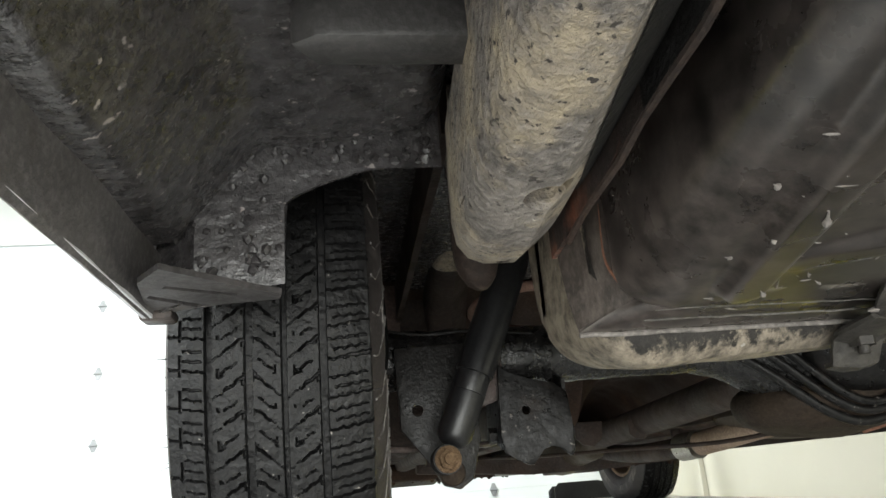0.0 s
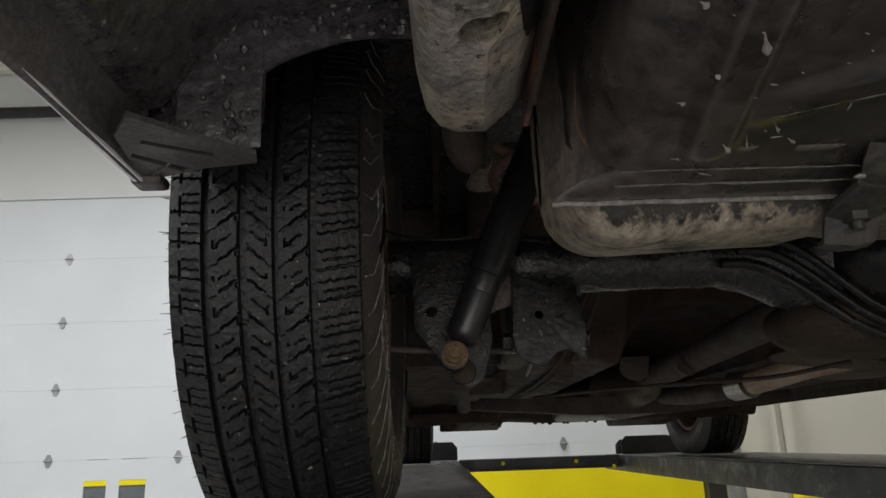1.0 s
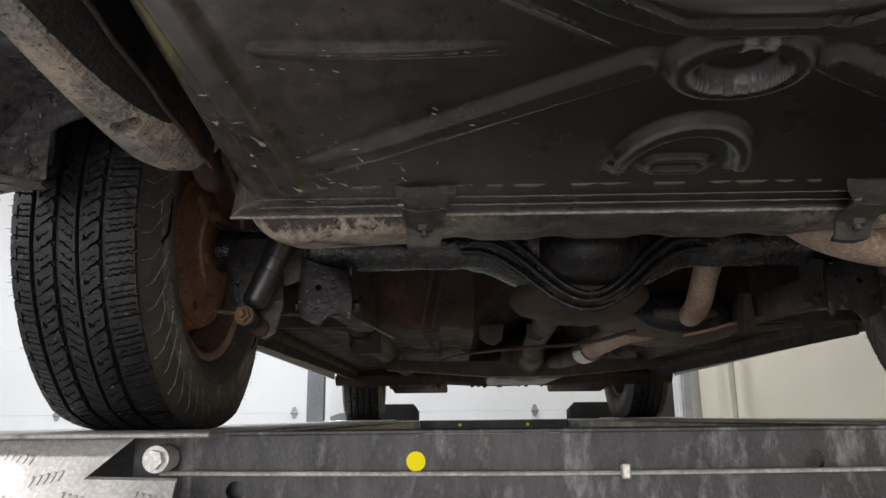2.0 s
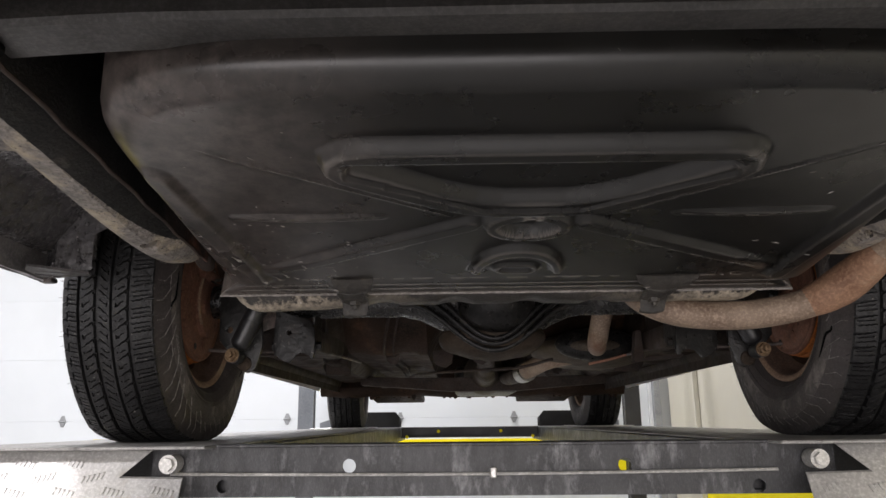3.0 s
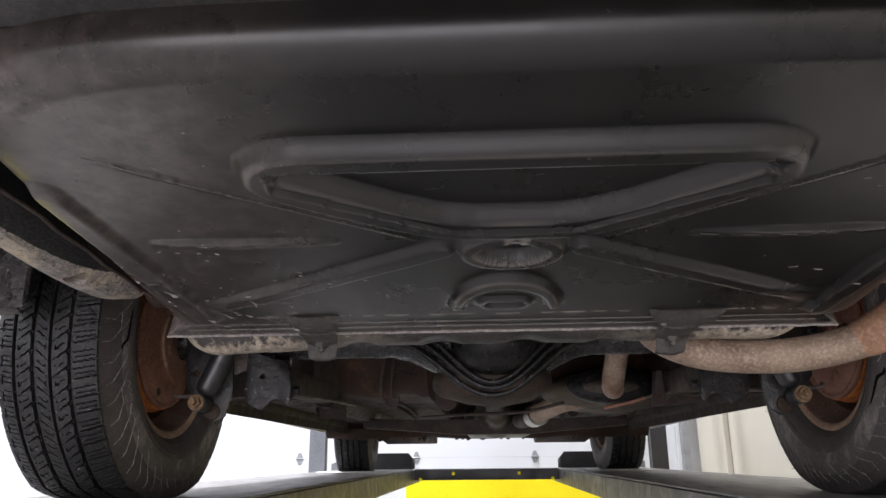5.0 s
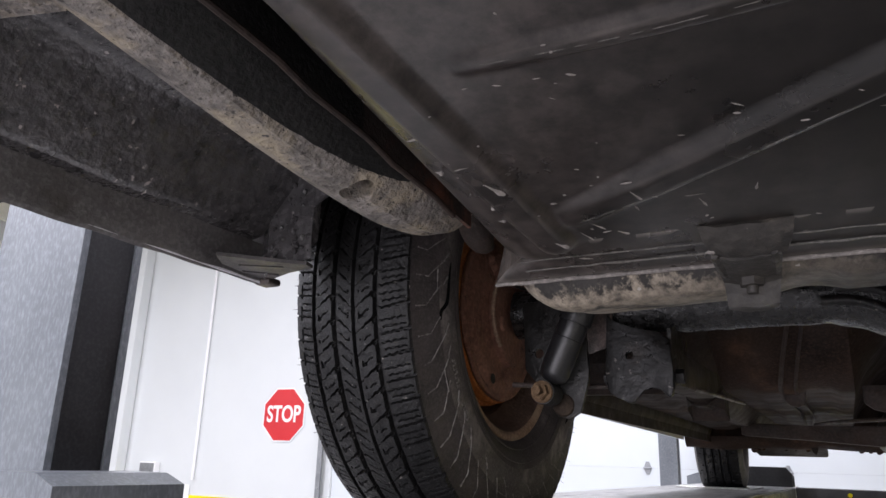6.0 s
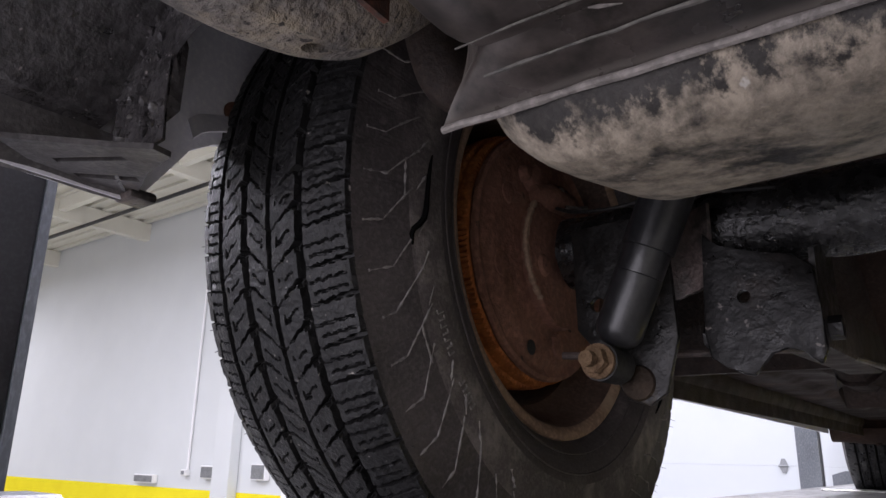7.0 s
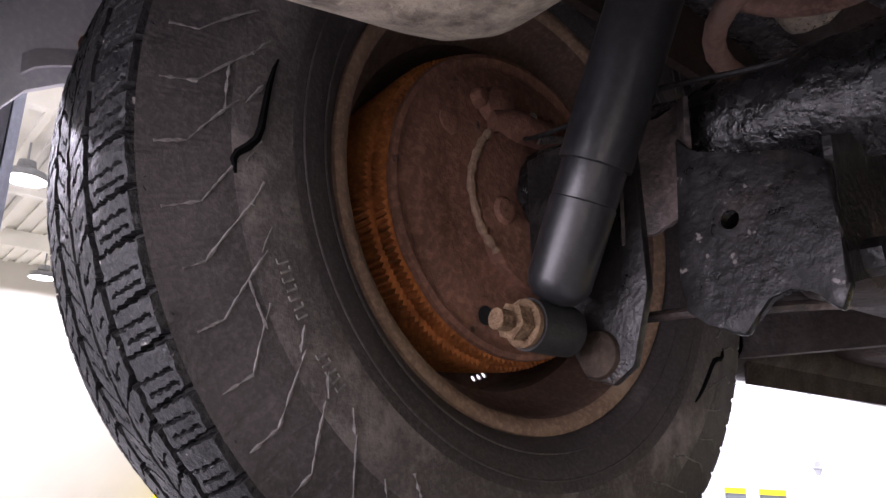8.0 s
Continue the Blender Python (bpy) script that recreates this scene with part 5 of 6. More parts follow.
# ---- rear axle ----
def build_axle():
    def bell(x, half=0.235):
        return 0.5 * (1 + math.cos(math.pi * min(1.0, abs(x) / half)))

    def housing(u, v):
        x = -0.70 + 1.40 * u
        k, a = bell(x), 2 * math.pi * v
        n = 0.0030 * noise.noise(Vector((x * 34, math.cos(a) * 2, math.sin(a) * 2)))
        return Vector((x, AX + (0.041 + 0.062 * k + n) * math.sin(a), AZ + (0.042 + 0.079 * k + n) * math.cos(a)))
    axle = part("rear_axle", sheet(housing, 160, 40), M_WET, CAR, "oily black axle housing swelling at the middle")
    # domed cover, pressed beads hanging below it, tan carrier behind
    bm = bmesh.new()
    bmesh.ops.create_uvsphere(bm, u_segments=36, v_segments=20, radius=1.0, matrix=Matrix.Translation((0.005, -0.055, AZ - 0.018)) @ Matrix.Diagonal((0.098, 0.088, 0.080, 1)))
    part("cover", bm, M_OIL, axle, "smooth black domed differential cover")
    for j, (dy, dz, r) in enumerate(((-0.052, 0.0, 0.0075), (-0.066, 0.012, 0.0065), (-0.078, 0.023, 0.0060))):
        line = []
        for k in range(49):
            x = -0.23 + 0.46 * k / 48
            line.append((x * (1 - 0.08 * j), AX + dy - 0.012 * bell(x), 1.706 + dz + 0.057 * (1 - math.cos(math.pi * min(1.0, abs(x) / 0.21))) - 0.002 * (j == 0)))
        part("cover_bead", tube(line, r, 10), M_OIL, axle)
    bm = bmesh.new()
    bmesh.ops.create_uvsphere(bm, u_segments=36, v_segments=20, radius=1.0, matrix=Matrix.Translation((0.0, 0.035, 1.742)) @ Matrix.Diagonal((0.135, 0.12, 0.054, 1)))
    for v in bm.verts:
        v.co += Vector((0, 0, 0.006 * noise.noise(v.co * 16)))
    part("carrier", bm, M_HOUSING, axle, "tan dusty differential carrier")
    part("pinion_nose", tube([(0, 0.10, AZ - 0.015), (0, 0.18, AZ - 0.022)], [0.07, 0.05], 20), M_RUST, axle)
    for s in (-1, 1):
        # suspension bracket with a hole and ragged foot
        c = s * 0.482
        b = part("arm_bracket", extrude_poly([(c - s * 0.048, 1.772), (c - s * 0.030, 1.786), (c + s * 0.004, 1.790), (c + s * 0.032, 1.800), (c + s * 0.046, 1.818), (c + s * 0.05, 1.72), (c + s * 0.046, 1.697), (c + s * 0.030, 1.690), (c + s * 0.018, 1.681), (c + s * 0.008, 1.679), (c + s * 0.002, 1.692), (c - s * 0.006, 1.701), (c - s * 0.020, 1.705), (c - s * 0.032, 1.702), (c - s * 0.038, 1.692), (c - s * 0.046, 1.686), (c - s * 0.052, 1.70), (c - s * 0.05, 1.73)], "y", -0.068, -0.060, bevel=0.0025), M_OIL, axle, "oily black bracket with a bolt hole")
        cut(b, disc((s * 0.494, -0.09, 1.751), (0, 1, 0), 0.0062, 0.06, 14))
        for q in (-0.046, 0.046):
            part("bracket_side", extrude_poly([(-0.0595, 1.790), (-0.03, 1.80), (0.03, 1.80), (0.035, 1.73), (-0.0595, 1.702)], "x", c + q - 0.0025, c + q + 0.0025), M_GREASE, axle, smooth=False)
        part("bracket_bolt", disc((c + s * 0.06, -0.03, 1.722), (-s, 0, 0), 0.011, 0.12, 6), M_OIL, axle, smooth=False)
        # shock bracket, hole near its outer edge
        b = part("shock_bracket", extrude_poly([(s * 0.668, 1.845), (s * 0.565, 1.848), (s * 0.558, 1.72), (s * 0.572, 1.668), (s * 0.59, 1.656), (s * 0.612, 1.662), (s * 0.632, 1.70), (s * 0.664, 1.735)], "y", -0.064, -0.056, bevel=0.002), M_GREASE, axle, "black shock mount plate")
        cut(b, disc((s * 0.640, -0.08, 1.760), (0, 1, 0), 0.008, 0.05, 14))
        part("mount_ear", tube([(s * 0.600, -0.052, 1.678), (s * 0.600, -0.064, 1.678), (s * 0.600, -0.067, 1.678), (s * 0.600, -0.068, 1.678)], [0.0175, 0.0175, 0.0160, 0.012], 24), M_HOUSING, axle, "tan dusty rounded ear of the shock mount")
        # dusty wing beside the shock mount, oil-caked lumps on the tube
        wing = sheet(lambda u, v: Vector((s * (0.578 - 0.058 * u), -0.062 + 0.012 * math.sin(u * 3.0), 1.752 + 0.018 * u + (0.088 - 0.01 * u) * v + 0.002 * noise.noise(Vector((u * 9, v * 9, s))))), 14, 14, 0.004)
        part("bracket_wing", wing, M_WING, axle, "brown dusty bracket wing")
        # shock absorber
        lo, hi = Vector((s * 0.612, -0.106, 1.693)), Vector((s * 0.455, -0.10, 2.06))
        d = (hi - lo).normalized()
        sh = part("shock_absorber", tube([lo + d * q for q in (0.017, 0.020, 0.026, 0.033, 0.088, 0.089, 0.091, 0.112, 0.114, 0.115, 0.36)], [0.006, 0.015, 0.0205, 0.0225, 0.0230, 0.0222, 0.0226, 0.0226, 0.0226, 0.0252, 0.0252], 36), M_SHOCK, CAR, "black shock absorber")
        part("eye_bushing", tube([lo + Vector((0, 0.022, 0)), lo + Vector((0, -0.018, 0))], 0.018, 20), M_RUBBERSTUD, sh, "rubber eye bushing")
        nut = part("shock_nut", disc(lo + Vector((0, -0.019, 0)), (0, -1, 0), 0.0165, 0.004, 20), M_BOLT, sh, "rusty washer")
        disc_bm = disc(lo + Vector((0, -0.0245, 0)), (0, -1, 0), 0.0128, 0.010, 6)
        disc(lo + Vector((0, -0.037, 0)), (0, -1, 0), 0.0072, 0.010, 12, disc_bm)
        part("shock_bolt", disc_bm, M_BOLT, sh, "rusty bolt head", smooth=False)
        # coil spring over the axle
        turns = [(s * 0.475 + 0.062 * math.cos(a), 0.03 + 0.062 * math.sin(a), 1.875 + 0.038 * a / math.pi) for a in (k * math.pi / 12 for k in range(0, 12 * 5))]
        part("coil_spring", tube(turns, 0.0088, 10), M_SPRING, CAR, "rusty coil spring")
        # brake line and park brake cable
        part("brake_line", tube(smooth_line([(s * 0.712, -0.02, 1.893), (s * 0.67, -0.05, 1.871), (s * 0.62, -0.062, 1.862), (s * 0.55, -0.055, 1.866), (s * 0.45, -0.030, 1.862), (s * 0.3, -0.02, 1.868)], 6), 0.0022, 8), M_FRAME_D, axle, "thin steel brake line")
        part("brake_cable", tube(smooth_line([(s * 0.70, -0.03, 1.715), (s * 0.62, -0.01, 1.712), (s * 0.54, 0.02, 1.714), (s * 0.47, 0.2, 1.73), (s * 0.42, 0.7, 1.74)], 6), 0.0042, 8), M_WING, axle, "dusty park brake cable")


build_axle()


# ---- wheels ----
def tread_depth(ang, x):
    """Groove depth at angle and offset x from the tread's middle (outer side negative)."""
    circ = ang * 0.36
    pitch = 2 * math.pi * 0.36 / 72
    for g, w in ((-0.048, 0.0034), (-0.013, 0.0025), (0.019, 0.0032), (0.055, 0.0026)):
        if abs(x - g) < w:
            return 0.0085
    step = math.floor(circ / pitch)
    jit = 0.0014 * math.sin(3.1 * step)
    wav = 0.0011 * math.sin(x * 620)
    if x < -0.048:                      # outer shoulder: lateral grooves opening outwards, fine cuts between
        k = (circ + jit + 0.12 * x + 0.5 * wav) % pitch
        w = 0.0020 + 0.085 * max(0.0, -x - 0.062)
        if k < w:
            return 0.007
        for c0 in (0.0095, 0.0185):
            if abs(k - c0) < 0.0009 and -0.088 < x < -0.058 + 0.012 * (c0 == 0.0185):
                return 0.0035
    elif x > 0.055:                     # inner shoulder: lateral cuts, a narrow rim groove
        if abs(x - 0.0795) < 0.0012 and (circ % pitch) < 0.6 * pitch:
            return 0.005
        k = (circ + jit - 0.12 * x - 0.4 * wav + 0.006) % pitch
        if k < 0.0016 + 0.09 * max(0.0, x - 0.078):
            return 0.0065
        for c0 in (0.0095, 0.0185):
            if abs(k - c0) < 0.0009 and 0.060 < x < 0.077:
                return 0.0035
    else:                               # three middle ribs
        rib = 0 if x < -0.013 else (1 if x < 0.019 else 2)
        left, wide = (-0.048, -0.013, 0.019)[rib], (0.035, 0.032, 0.036)[rib]
        u = (x - left) / wide
        lean = (0.62, -0.78, 0.62)[rib]
        k = (circ + lean * x + (0.0, 0.012, 0.020)[rib] + jit + wav * 0.6) % pitch
        if rib == 1:
            u = 1 - u
        if k < 0.0034 - 0.0022 * u and u < 0.62:
            return 0.007
        if k < 0.0009:
            return 0.003
        if abs(k - 0.0155) < 0.00075 and 0.28 < u < 0.74:
            return 0.0045
        if 0.0155 < k < 0.021 and abs(u - 0.74) < 0.022:
            return 0.0045
        if k > pitch - 0.005 and u < 0.16:
            return 0.005
    return 0.0


def tyre_mesh(name, steps, across):
    """Tyre about the x axis at the origin, flattened where it stands; the tread is real relief."""
    prof = []
    # inner bead -> inner side -> tread -> outer side -> outer bead
    side = [(0.070, 0.200), (0.079, 0.2085), (0.085, 0.213), (0.097, 0.223), (0.104, 0.238), (0.1085, 0.257), (0.110, 0.279), (0.1075, 0.300), (0.1035, 0.316), (0.099, 0.330), (0.0955, 0.342), (0.093, 0.3545)]
    prof += [(x, r, False) for x, r in side]
    for k in range(across + 1):
        x = 0.0915 - 0.183 * k / across
        r = 0.3715 - 0.0120 * (abs(x) / 0.0915) ** 3.0
        prof.append((x, r, True))
    prof += [(-x, r, False) for x, r in reversed(side)]
    verts, faces = [], []
    for i in range(steps):
        a = 2 * math.pi * i / steps
        ca, sa = math.cos(a), math.sin(a)
        for x, r, tread in prof:
            rr = r - tread_depth(a, -x) if tread else r
            if not tread and r > 0.308:
                k = (a * 0.345 + 0.25 * r) % 0.036
                x -= math.copysign(0.0007, x) if k < 0.006 else 0.0
            if tread:
                # uneven wear and chipped block edges
                q = Vector((x * 75, r * sa * 75, r * ca * 75))
                rr -= 0.0017 * max(0.0, noise.noise(q)) + 0.0005 * noise.noise(q * 3.3)
            y, z = rr * sa, rr * ca
            if z < -0.305:
                zz = max(-0.3370, -0.305 - (-(z + 0.305)) * 0.6)
                x *= 1 + 1.6 * (zz - z)
                z = zz
            verts.append((x, y, z))
    n = len(prof)
    for i in range(steps):
        j = (i + 1) % steps
        for k in range(n - 1):
            faces.append((i * n + k, i * n + k + 1, j * n + k + 1, j * n + k))
    me = bpy.data.meshes.new(name)
    me.from_pydata(verts, [], faces)
    me.materials.append(M_RUBBER)
    me.materials.append(M_SIDEWALL)
    me.materials.append(M_SIDEDUST)
    ns = len(side)
    idx = np.fromiter((0 if ns - 1 <= (f % (n - 1)) < n - ns else (2 if (f % (n - 1)) in (5, 6, n - 7, n - 8) else 1) for f in range(len(faces))), dtype=np.int32, count=len(faces))
    me.polygons.foreach_set("material_index", idx)
    me.shade_smooth()
    me.set_sharp_from_angle(angle=radians(40))
    return me


TYRE_FINE = tyre_mesh("tyre", 2100, 150)
TYRE_FAR = tyre_mesh("tyre_front", 420, 40)


def wheel(name, m, flip, tyre_data, detail, label):
    """A steel wheel with its tyre; +x is the car's inner side before flip."""
    def put(nm, bm, material, parent, lab="", smooth=True):
        ob = part(nm, bm, material, None, lab, smooth)
        ob.parent = parent
        return ob
    bm = revolve_x([(0.080, 0.209), (0.084, 0.2125), (0.0875, 0.2115), (0.0885, 0.2085), (0.0875, 0.204), (0.082, 0.1975), (0.074, 0.194), (0.055, 0.190), (0.045, 0.186), (0.030, 0.172), (-0.03, 0.170), (-0.045, 0.186), (-0.07, 0.19), (-0.086, 0.207), (-0.09, 0.213)], 0, 0, 72)
    rim = put(name, bm, M_RIM, None, label)
    # faces between the two lips take the darker brown
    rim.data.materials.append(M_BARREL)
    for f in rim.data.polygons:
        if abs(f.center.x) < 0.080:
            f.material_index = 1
    rim.parent = CAR
    rim.matrix_parent_inverse = CAR.matrix_basis.inverted()
    rim.matrix_basis = m @ (Matrix.Rotation(math.pi, 4, "Z") if flip else Matrix())
    tyre = new("tyre", tyre_data)
    tyre.parent = rim
    tyre["label"] = "worn black all-terrain tyre with dusty sidewall"
    # wheel disc with slots
    bm = revolve_x([(-0.030, 0.171), (-0.036, 0.164), (-0.045, 0.150), (-0.055, 0.12), (-0.050, 0.07), (-0.045, 0.002), (-0.042, 0.002), (-0.047, 0.07), (-0.052, 0.12), (-0.042, 0.150), (-0.033, 0.164), (-0.027, 0.171)], 0, 0, 48, closed=True)
    wd = part("wheel_disc", bm, M_BARREL, None)
    if not detail:
        wd.parent = rim
        return rim
    tool = bmesh.new()
    for k in range(8):
        for q in (-0.048, 0.0, 0.048):
            a = 2.82 + 2 * math.pi * k / 8 + q
            disc((-0.10, 0.1585 * math.sin(a), 0.1585 * math.cos(a)), (1, 0, 0), 0.0031, 0.10, 10, tool)
    cut(wd, tool)
    wd.parent = rim
    # vent-spew hairs round both shoulders
    rng = random.Random(11)
    bm = bmesh.new()
    for k in range(230):
        a = rng.uniform(0, 2 * math.pi)
        if math.cos(a) < -0.86:
            continue
        x = rng.choice((-0.0915, -0.0915, -0.096, 0.0915))
        r = 0.349 if abs(x) < 0.093 else 0.334
        ln = rng.uniform(0.004, 0.013)
        base = Vector((x, r * math.sin(a), r * math.cos(a)))
        tip = base + Vector((math.copysign(ln * 0.9, x), math.sin(a) * ln * 0.5 + rng.uniform(-1, 1) * 0.002, math.cos(a) * ln * 0.5 + rng.uniform(-1, 1) * 0.002))
        tube([base, tip], [0.0006, 0.0003], 4, bm, cap=False)
    tagged(put("rubber_hairs", bm, M_RUBBERSTUD, tyre), kind="stuff")
    # pale raised ribs on the inner sidewall: short slanted bars from the shoulder, stepped lines
    def wall_x(r):
        tbl = [(0.213, 0.085), (0.223, 0.097), (0.238, 0.104), (0.257, 0.1085), (0.279, 0.110), (0.300, 0.1075), (0.316, 0.1035), (0.330, 0.099), (0.342, 0.0955), (0.3545, 0.093)]
        for (r0, x0), (r1, x1) in zip(tbl, tbl[1:]):
            if r <= r1:
                return (x0 + (x1 - x0) * max(0.0, (r - r0)) / (r1 - r0))
        return tbl[-1][1]

    def on_wall(a, r, out=0.0):
        x = wall_x(r) + out
        y, z = r * math.sin(a), r * math.cos(a)
        if z < -0.305:
            z = max(-0.3370, -0.305 - (-(z + 0.305)) * 0.6)
        return Vector((x, y, z))
    bm = bmesh.new()

    def stroke(a0, r0, a1, r1, w=0.0009, n=7):
        line = [on_wall(a0 + (a1 - a0) * k / n, r0 + (r1 - r0) * k / n, 0.0004) for k in range(n + 1)]
        tube(line, [w * rng.choice((0.25, 0.5, 0.8, 1.1, 1.5)) for _ in line], 5, bm)
    for k in range(54):
        a = 2 * math.pi * (k + 0.3) / 54 - math.pi + rng.uniform(-0.012, 0.012)
        knee, turn = rng.uniform(0.320, 0.328), a + rng.uniform(0.08, 0.115)
        stroke(a - 0.004, rng.uniform(0.336, 0.347), a, knee, 0.0010)
        stroke(a, knee, turn, rng.uniform(0.287, 0.297), 0.0009, 12)
        if rng.random() < 0.5:
            stroke(turn, 0.291, turn + 0.05, 0.281, 0.0013, 5)
        if rng.random() < 0.25:
            stroke(a + 0.06, 0.304, a - 0.05, 0.304, 0.0010, 8)
    for a0 in (-0.6, 0.9):
        stroke(a0, 0.303, a0 + 0.33, 0.303, 0.0006, 16)
    tagged(put("sidewall_ribs", bm, M_SIDERIB, tyre, "chalky raised sidewall lines"), kind="stuff")
    for rr in (0.226, 0.247):
        put("bead_ring", tube([on_wall(2 * math.pi * k / 120, rr, 0.0002) for k in range(121)], 0.0010, 6, cap=False), M_SIDEWALL, tyre)
    # moulded marks that cannot be read: plain bars
    bm = bmesh.new()
    for c0, nn in ((-2.12, 7), (-2.31, 5), (1.0, 9), (-0.4, 6)):
        for k in range(nn):
            a = c0 + 0.022 * k
            tube([on_wall(a, 0.2765, 0.0004), on_wall(a, 0.2835, 0.0004)], 0.0010, 5, bm)
            tube([on_wall(a, 0.2765 if k % 2 else 0.2835, 0.0004), on_wall(a + 0.011, 0.2765 if k % 2 else 0.2835, 0.0004)], 0.0009, 5, bm)
    tagged(put("moulded_marks", bm, M_SIDERIB, tyre), kind="stuff")
    # black strips laid on the sidewall as the shade in its deep slits
    for a0 in (-1.53, 0.4, 2.2):
        line = [on_wall(a0 - da, r, 0.0003) for da, r in ((-0.05, 0.273), (-0.02, 0.275), (0.03, 0.277), (0.09, 0.279), (0.14, 0.281), (0.17, 0.284), (0.19, 0.290), (0.205, 0.297), (0.22, 0.2995), (0.25, 0.299))]
        put("slit", tube(line, [0.0008, 0.0016, 0.0024, 0.0026, 0.0030, 0.0032, 0.0030, 0.0028, 0.0026, 0.0010], 6), M_SHADE_BLACK, tyre, "black strip as the shade of a sidewall slit")
    # brake drum with fins and backing plate
    bm = bmesh.new()
    n = 320
    rows = [(-0.040, 0.02, 0.02), (-0.036, 0.150, 0.150), (0.024, 0.150, 0.1545), (0.040, 0.150, 0.1545), (0.0415, 0.1455, 0.147), (0.045, 0.1455, 0.1505), (0.058, 0.1455, 0.1505), (0.0595, 0.143, 0.143)]
    rings = []
    for x, lo, hi in rows:
        ring = []
        for k in range(n):
            a = 2 * math.pi * (k + (0.8 if x > 0.041 else 0.0)) / n + 0.35 * x
            r = lo + (hi - lo) if k % 2 else lo
            ring.append(bm.verts.new((x, r * math.sin(a), r * math.cos(a))))
        rings.append(ring)
    for p, q in zip(rings, rings[1:]):
        for k in range(n):
            bm.faces.new((p[k], p[(k + 1) % n], q[(k + 1) % n], q[k]))
    put("brake_drum", bm, M_DRUM, rim, "orange-rusted finned brake drum")
    bm = revolve_x([(0.060, 0.140), (0.060, 0.145), (0.064, 0.1475), (0.0685, 0.1465), (0.070, 0.142), (0.067, 0.136), (0.067, 0.131), (0.072, 0.123), (0.0725, 0.102), (0.070, 0.094), (0.072, 0.082), (0.076, 0.06), (0.078, 0.0)], 0, 0, 64)
    for v in bm.verts:
        v.co.x += 0.0018 * noise.noise(v.co * 30)
    plate = put("backing_plate", bm, M_RUST, rim, "rusty brown backing plate")
    # raised axle flange with a ragged pale rim, wheel cylinder and bosses
    pts = []
    for k in range(40):
        a = 2 * math.pi * k / 40
        r = 0.070 + 0.008 * math.cos(2 * a + 1.0) + 0.004 * noise.noise(Vector((k * 0.6, 0, 0)))
        pts.append((r * math.sin(a), -0.012 + r * math.cos(a)))
    put("axle_flange", extrude_poly(pts, "x", 0.068, 0.0865, bevel=0.003), M_RUST, plate, "raised rusty axle flange")
    line = smooth_line([(0.086, -0.052, 0.052), (0.087, -0.067, 0.030), (0.087, -0.076, -0.003), (0.087, -0.064, -0.040), (0.087, -0.045, -0.060)], 6)
    put("plate_edge", tube(line, [0.002 + 0.0024 * abs(math.sin(i * 1.1)) for i in range(len(line))], 8), M_RIM, plate)
    for y, z, r, h in [(-0.03, 0.085, 0.020, 0.016), (0.035, 0.080, 0.018, 0.012), (-0.088, 0.055, 0.012, 0.005), (-0.10, -0.03, 0.014, 0.004), (0.085, -0.02, 0.02, 0.008), (0.02, -0.105, 0.014, 0.006), (-0.055, 0.088, 0.009, 0.012), (-0.035, -0.02, 0.016, 0.020)]:
        put("boss", tube([(0.066, y, z), (0.070 + h * 0.7, y, z), (0.070 + h, y, z)], [r * 1.2, r, r * 0.6], 18), M_RUST, plate)
    put("wheel_cylinder", tube([(0.078, -0.045, 0.064), (0.084, -0.02, 0.066), (0.084, 0.03, 0.068), (0.078, 0.05, 0.07)], [0.012, 0.017, 0.016, 0.010], 16), M_RUST, plate, "rusty wheel cylinder")
    put("hose_fitting", tube([(0.095, 0.0, 0.056), (0.100, 0.028, 0.062), (0.098, 0.055, 0.072)], [0.005, 0.0035, 0.0025], 8), M_FRAME, plate)
    put("bleeder", tube([(0.084, -0.005, 0.074), (0.098, -0.008, 0.076)], [0.006, 0.004], 10), M_CLAMP, plate, "pale bleeder cap")
    # black disc on the plate, painted shade of an opening
    put("inspection_hole_shade", disc((0.0745, -0.046, -0.114), (1, 0, 0), 0.0085, 0.0006, 16), M_BLACK, plate, "black disc as the shade of a slot")
    return rim


wheel("rear_wheel", pose(-TR, AX - 0.010, AZ), False, TYRE_FINE, True, "rusty steel rear wheel")
wheel("rear_wheel", pose(TR, AX - 0.010, AZ), True, TYRE_FINE, True, "rusty steel rear wheel")
wheel("front_wheel", pose(-0.775, 2.88, AZ, 0, 0, 3), False, TYRE_FAR, False, "steel front wheel")
wheel("front_wheel", pose(0.775, 2.88, AZ, 0, 0, 3), True, TYRE_FAR, False, "steel front wheel")


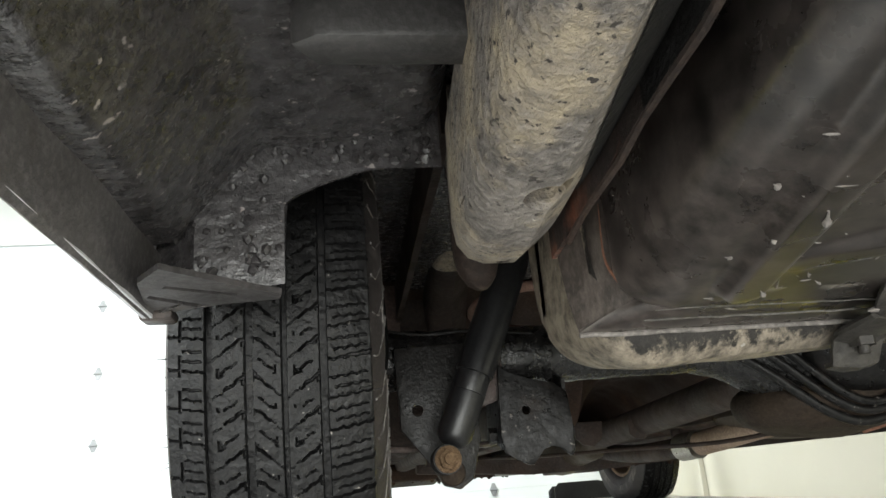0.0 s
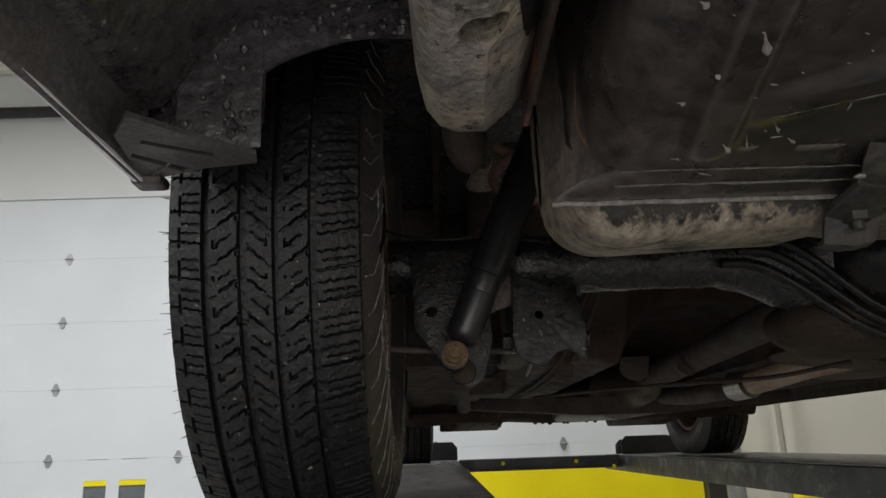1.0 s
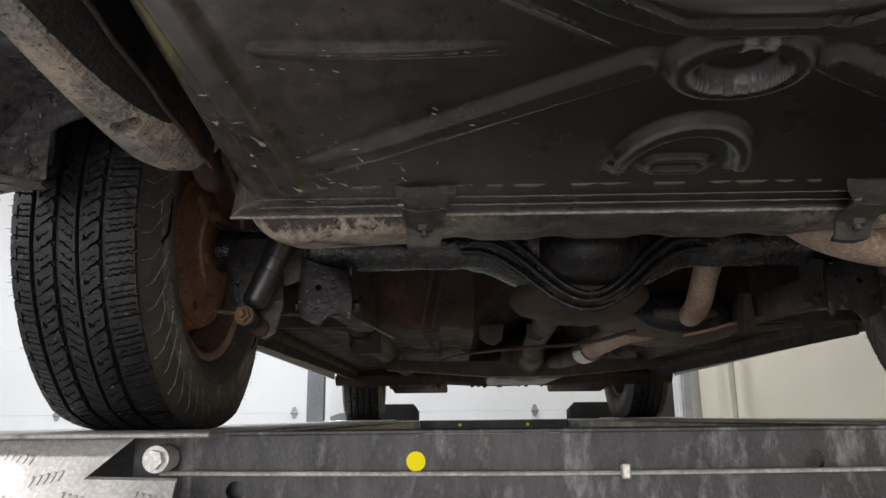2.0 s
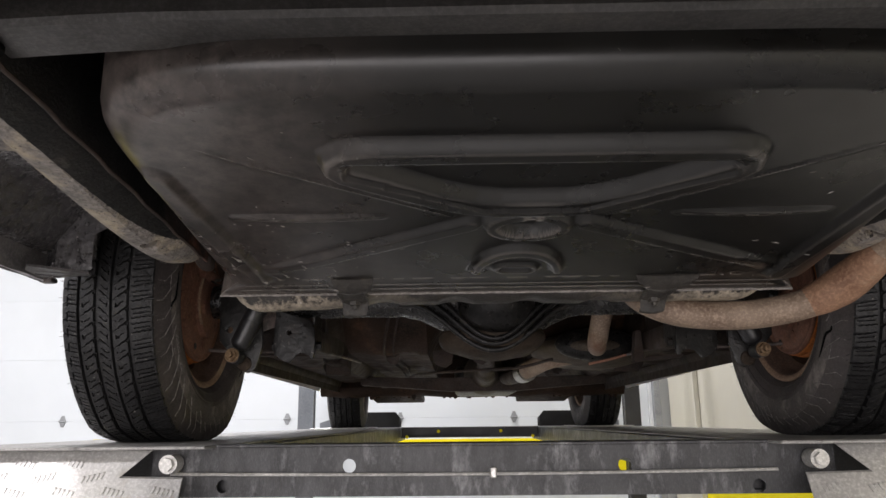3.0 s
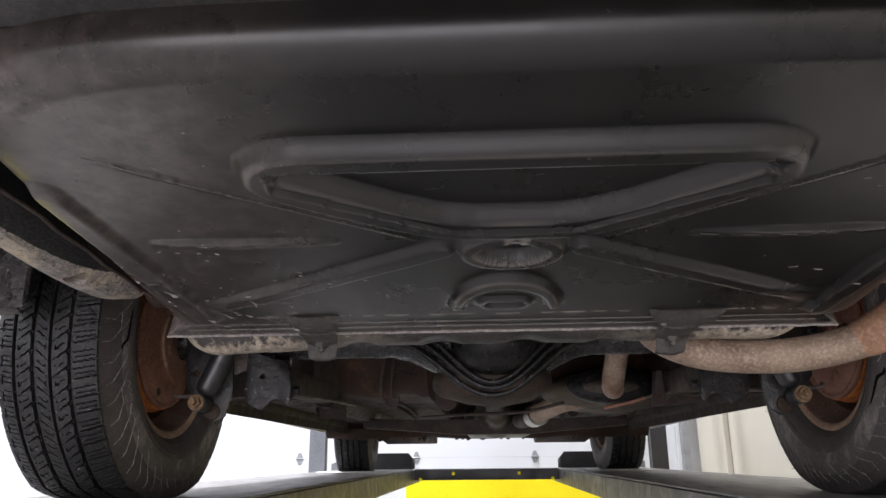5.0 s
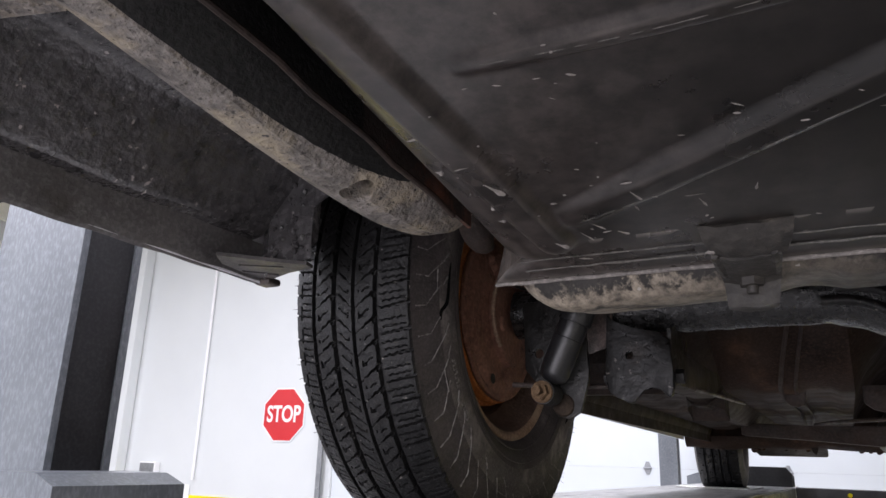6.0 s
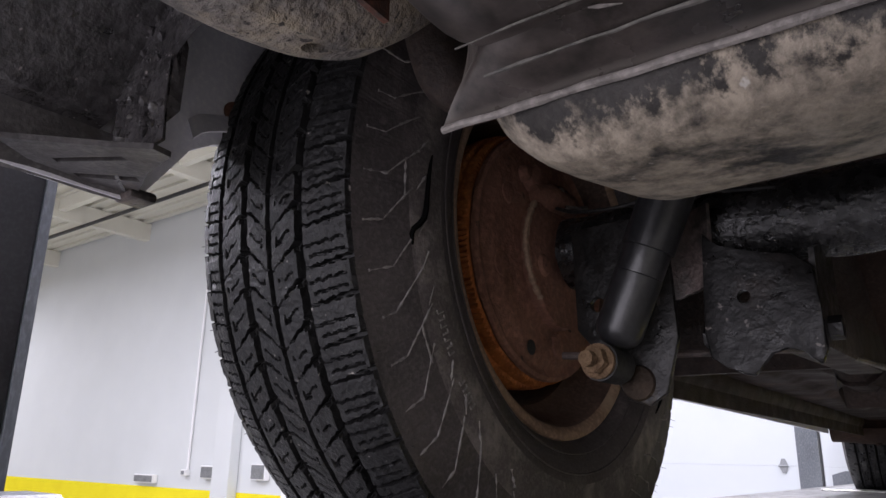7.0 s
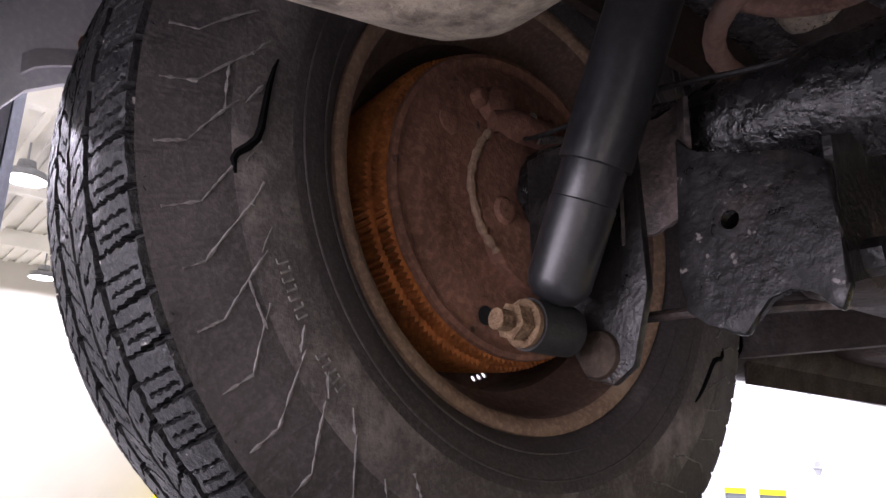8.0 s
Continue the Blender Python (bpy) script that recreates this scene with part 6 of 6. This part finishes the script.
# ---- exhaust ----
def build_exhaust():
    ex = part("exhaust_pipe", tube(smooth_line([(0.16, 0.80, 1.712), (0.18, 0.72, 1.72), (0.22, 0.62, 1.735), (0.29, 0.55, 1.745)], 6), 0.030, 18), M_PIPE, CAR, "heat-browned exhaust pipe")
    part("front_pipe", tube(smooth_line([(0.13, 2.3, 1.74), (0.13, 1.6, 1.73), (0.125, 1.15, 1.705), (0.158, 0.86, 1.709)], 6), 0.027, 16), M_SILL, ex, "rusty front exhaust pipe")
    part("clamp", tube([(0.150, 0.89, 1.708), (0.164, 0.82, 1.711)], 0.036, 18), M_CLAMP, ex, "bright band clamp")
    # flattened muffler
    bm = bmesh.new()
    bmesh.ops.create_uvsphere(bm, u_segments=28, v_segments=16, radius=1.0)
    for v in bm.verts:
        k = 1 - abs(v.co.z) ** 6
        v.co = Vector((0.36 + 0.20 * v.co.x + 0.02 * v.co.z, 0.66 + 0.24 * v.co.z, 1.765 + 0.062 * v.co.y))
    part("muffler", bm, M_MUFFLER, ex, "flat oval muffler, dull tan steel")
    bm = bmesh.new()
    bmesh.ops.create_uvsphere(bm, u_segments=32, v_segments=14, radius=1.0)
    for v in bm.verts:
        v.co = Vector((0.345 + 0.128 * v.co.x, 0.478 + 0.050 * v.co.z, 1.770 + 0.052 * v.co.y))
    part("end_cap", bm, M_OIL, ex, "black oval muffler end")
    part("over_axle_pipe", tube(smooth_line([(0.36, 0.50, 1.77), (0.335, 0.40, 1.755), (0.315, 0.28, 1.765), (0.32, 0.22, 1.83), (0.325, 0.12, 1.92), (0.32, -0.02, 1.945), (0.30, -0.16, 1.92), (0.275, -0.26, 1.84), (0.285, -0.33, 1.785), (0.33, -0.365, 1.752), (0.40, -0.378, 1.738), (0.49, -0.395, 1.736), (0.58, -0.42, 1.752), (0.64, -0.46, 1.785), (0.675, -0.53, 1.83), (0.70, -0.62, 1.87), (0.745, -0.74, 1.895), (0.80, -0.90, 1.905)], 7), 0.0285, 18), M_PIPE, ex, "heat-browned tail pipe")
    part("pipe_sleeve", tube(smooth_line([(0.585, -0.421, 1.754), (0.612, -0.438, 1.766), (0.640, -0.46, 1.785), (0.660, -0.497, 1.808), (0.675, -0.53, 1.83)], 4), [0.0292, 0.031, 0.032, 0.033, 0.034, 0.035, 0.036, 0.0365, 0.0365, 0.036, 0.035, 0.034, 0.033, 0.032, 0.031, 0.030, 0.029], 18), M_SLEEVE, ex, "orange-rusted pipe sleeve")
    part("hanger_plate", box(0.70, 0.86, -0.92, -0.80, 1.885, 1.955, 0.008), M_UNDER, ex, "black pipe hanger")
    # brace rods and bracket ahead of the axle
    part("hanger_bracket", extrude_poly([(0.42, 1.70), (0.56, 1.712), (0.56, 1.722), (0.45, 1.712), (0.445, 1.79), (0.43, 1.79)], "y", 0.30, 0.34), M_SILL, ex, smooth=False)
    part("clip_rod", tube(smooth_line([(0.30, 0.36, 1.70), (0.36, 0.36, 1.712), (0.41, 0.35, 1.725)], 5), 0.004, 8), M_RUST, ex)


build_exhaust()
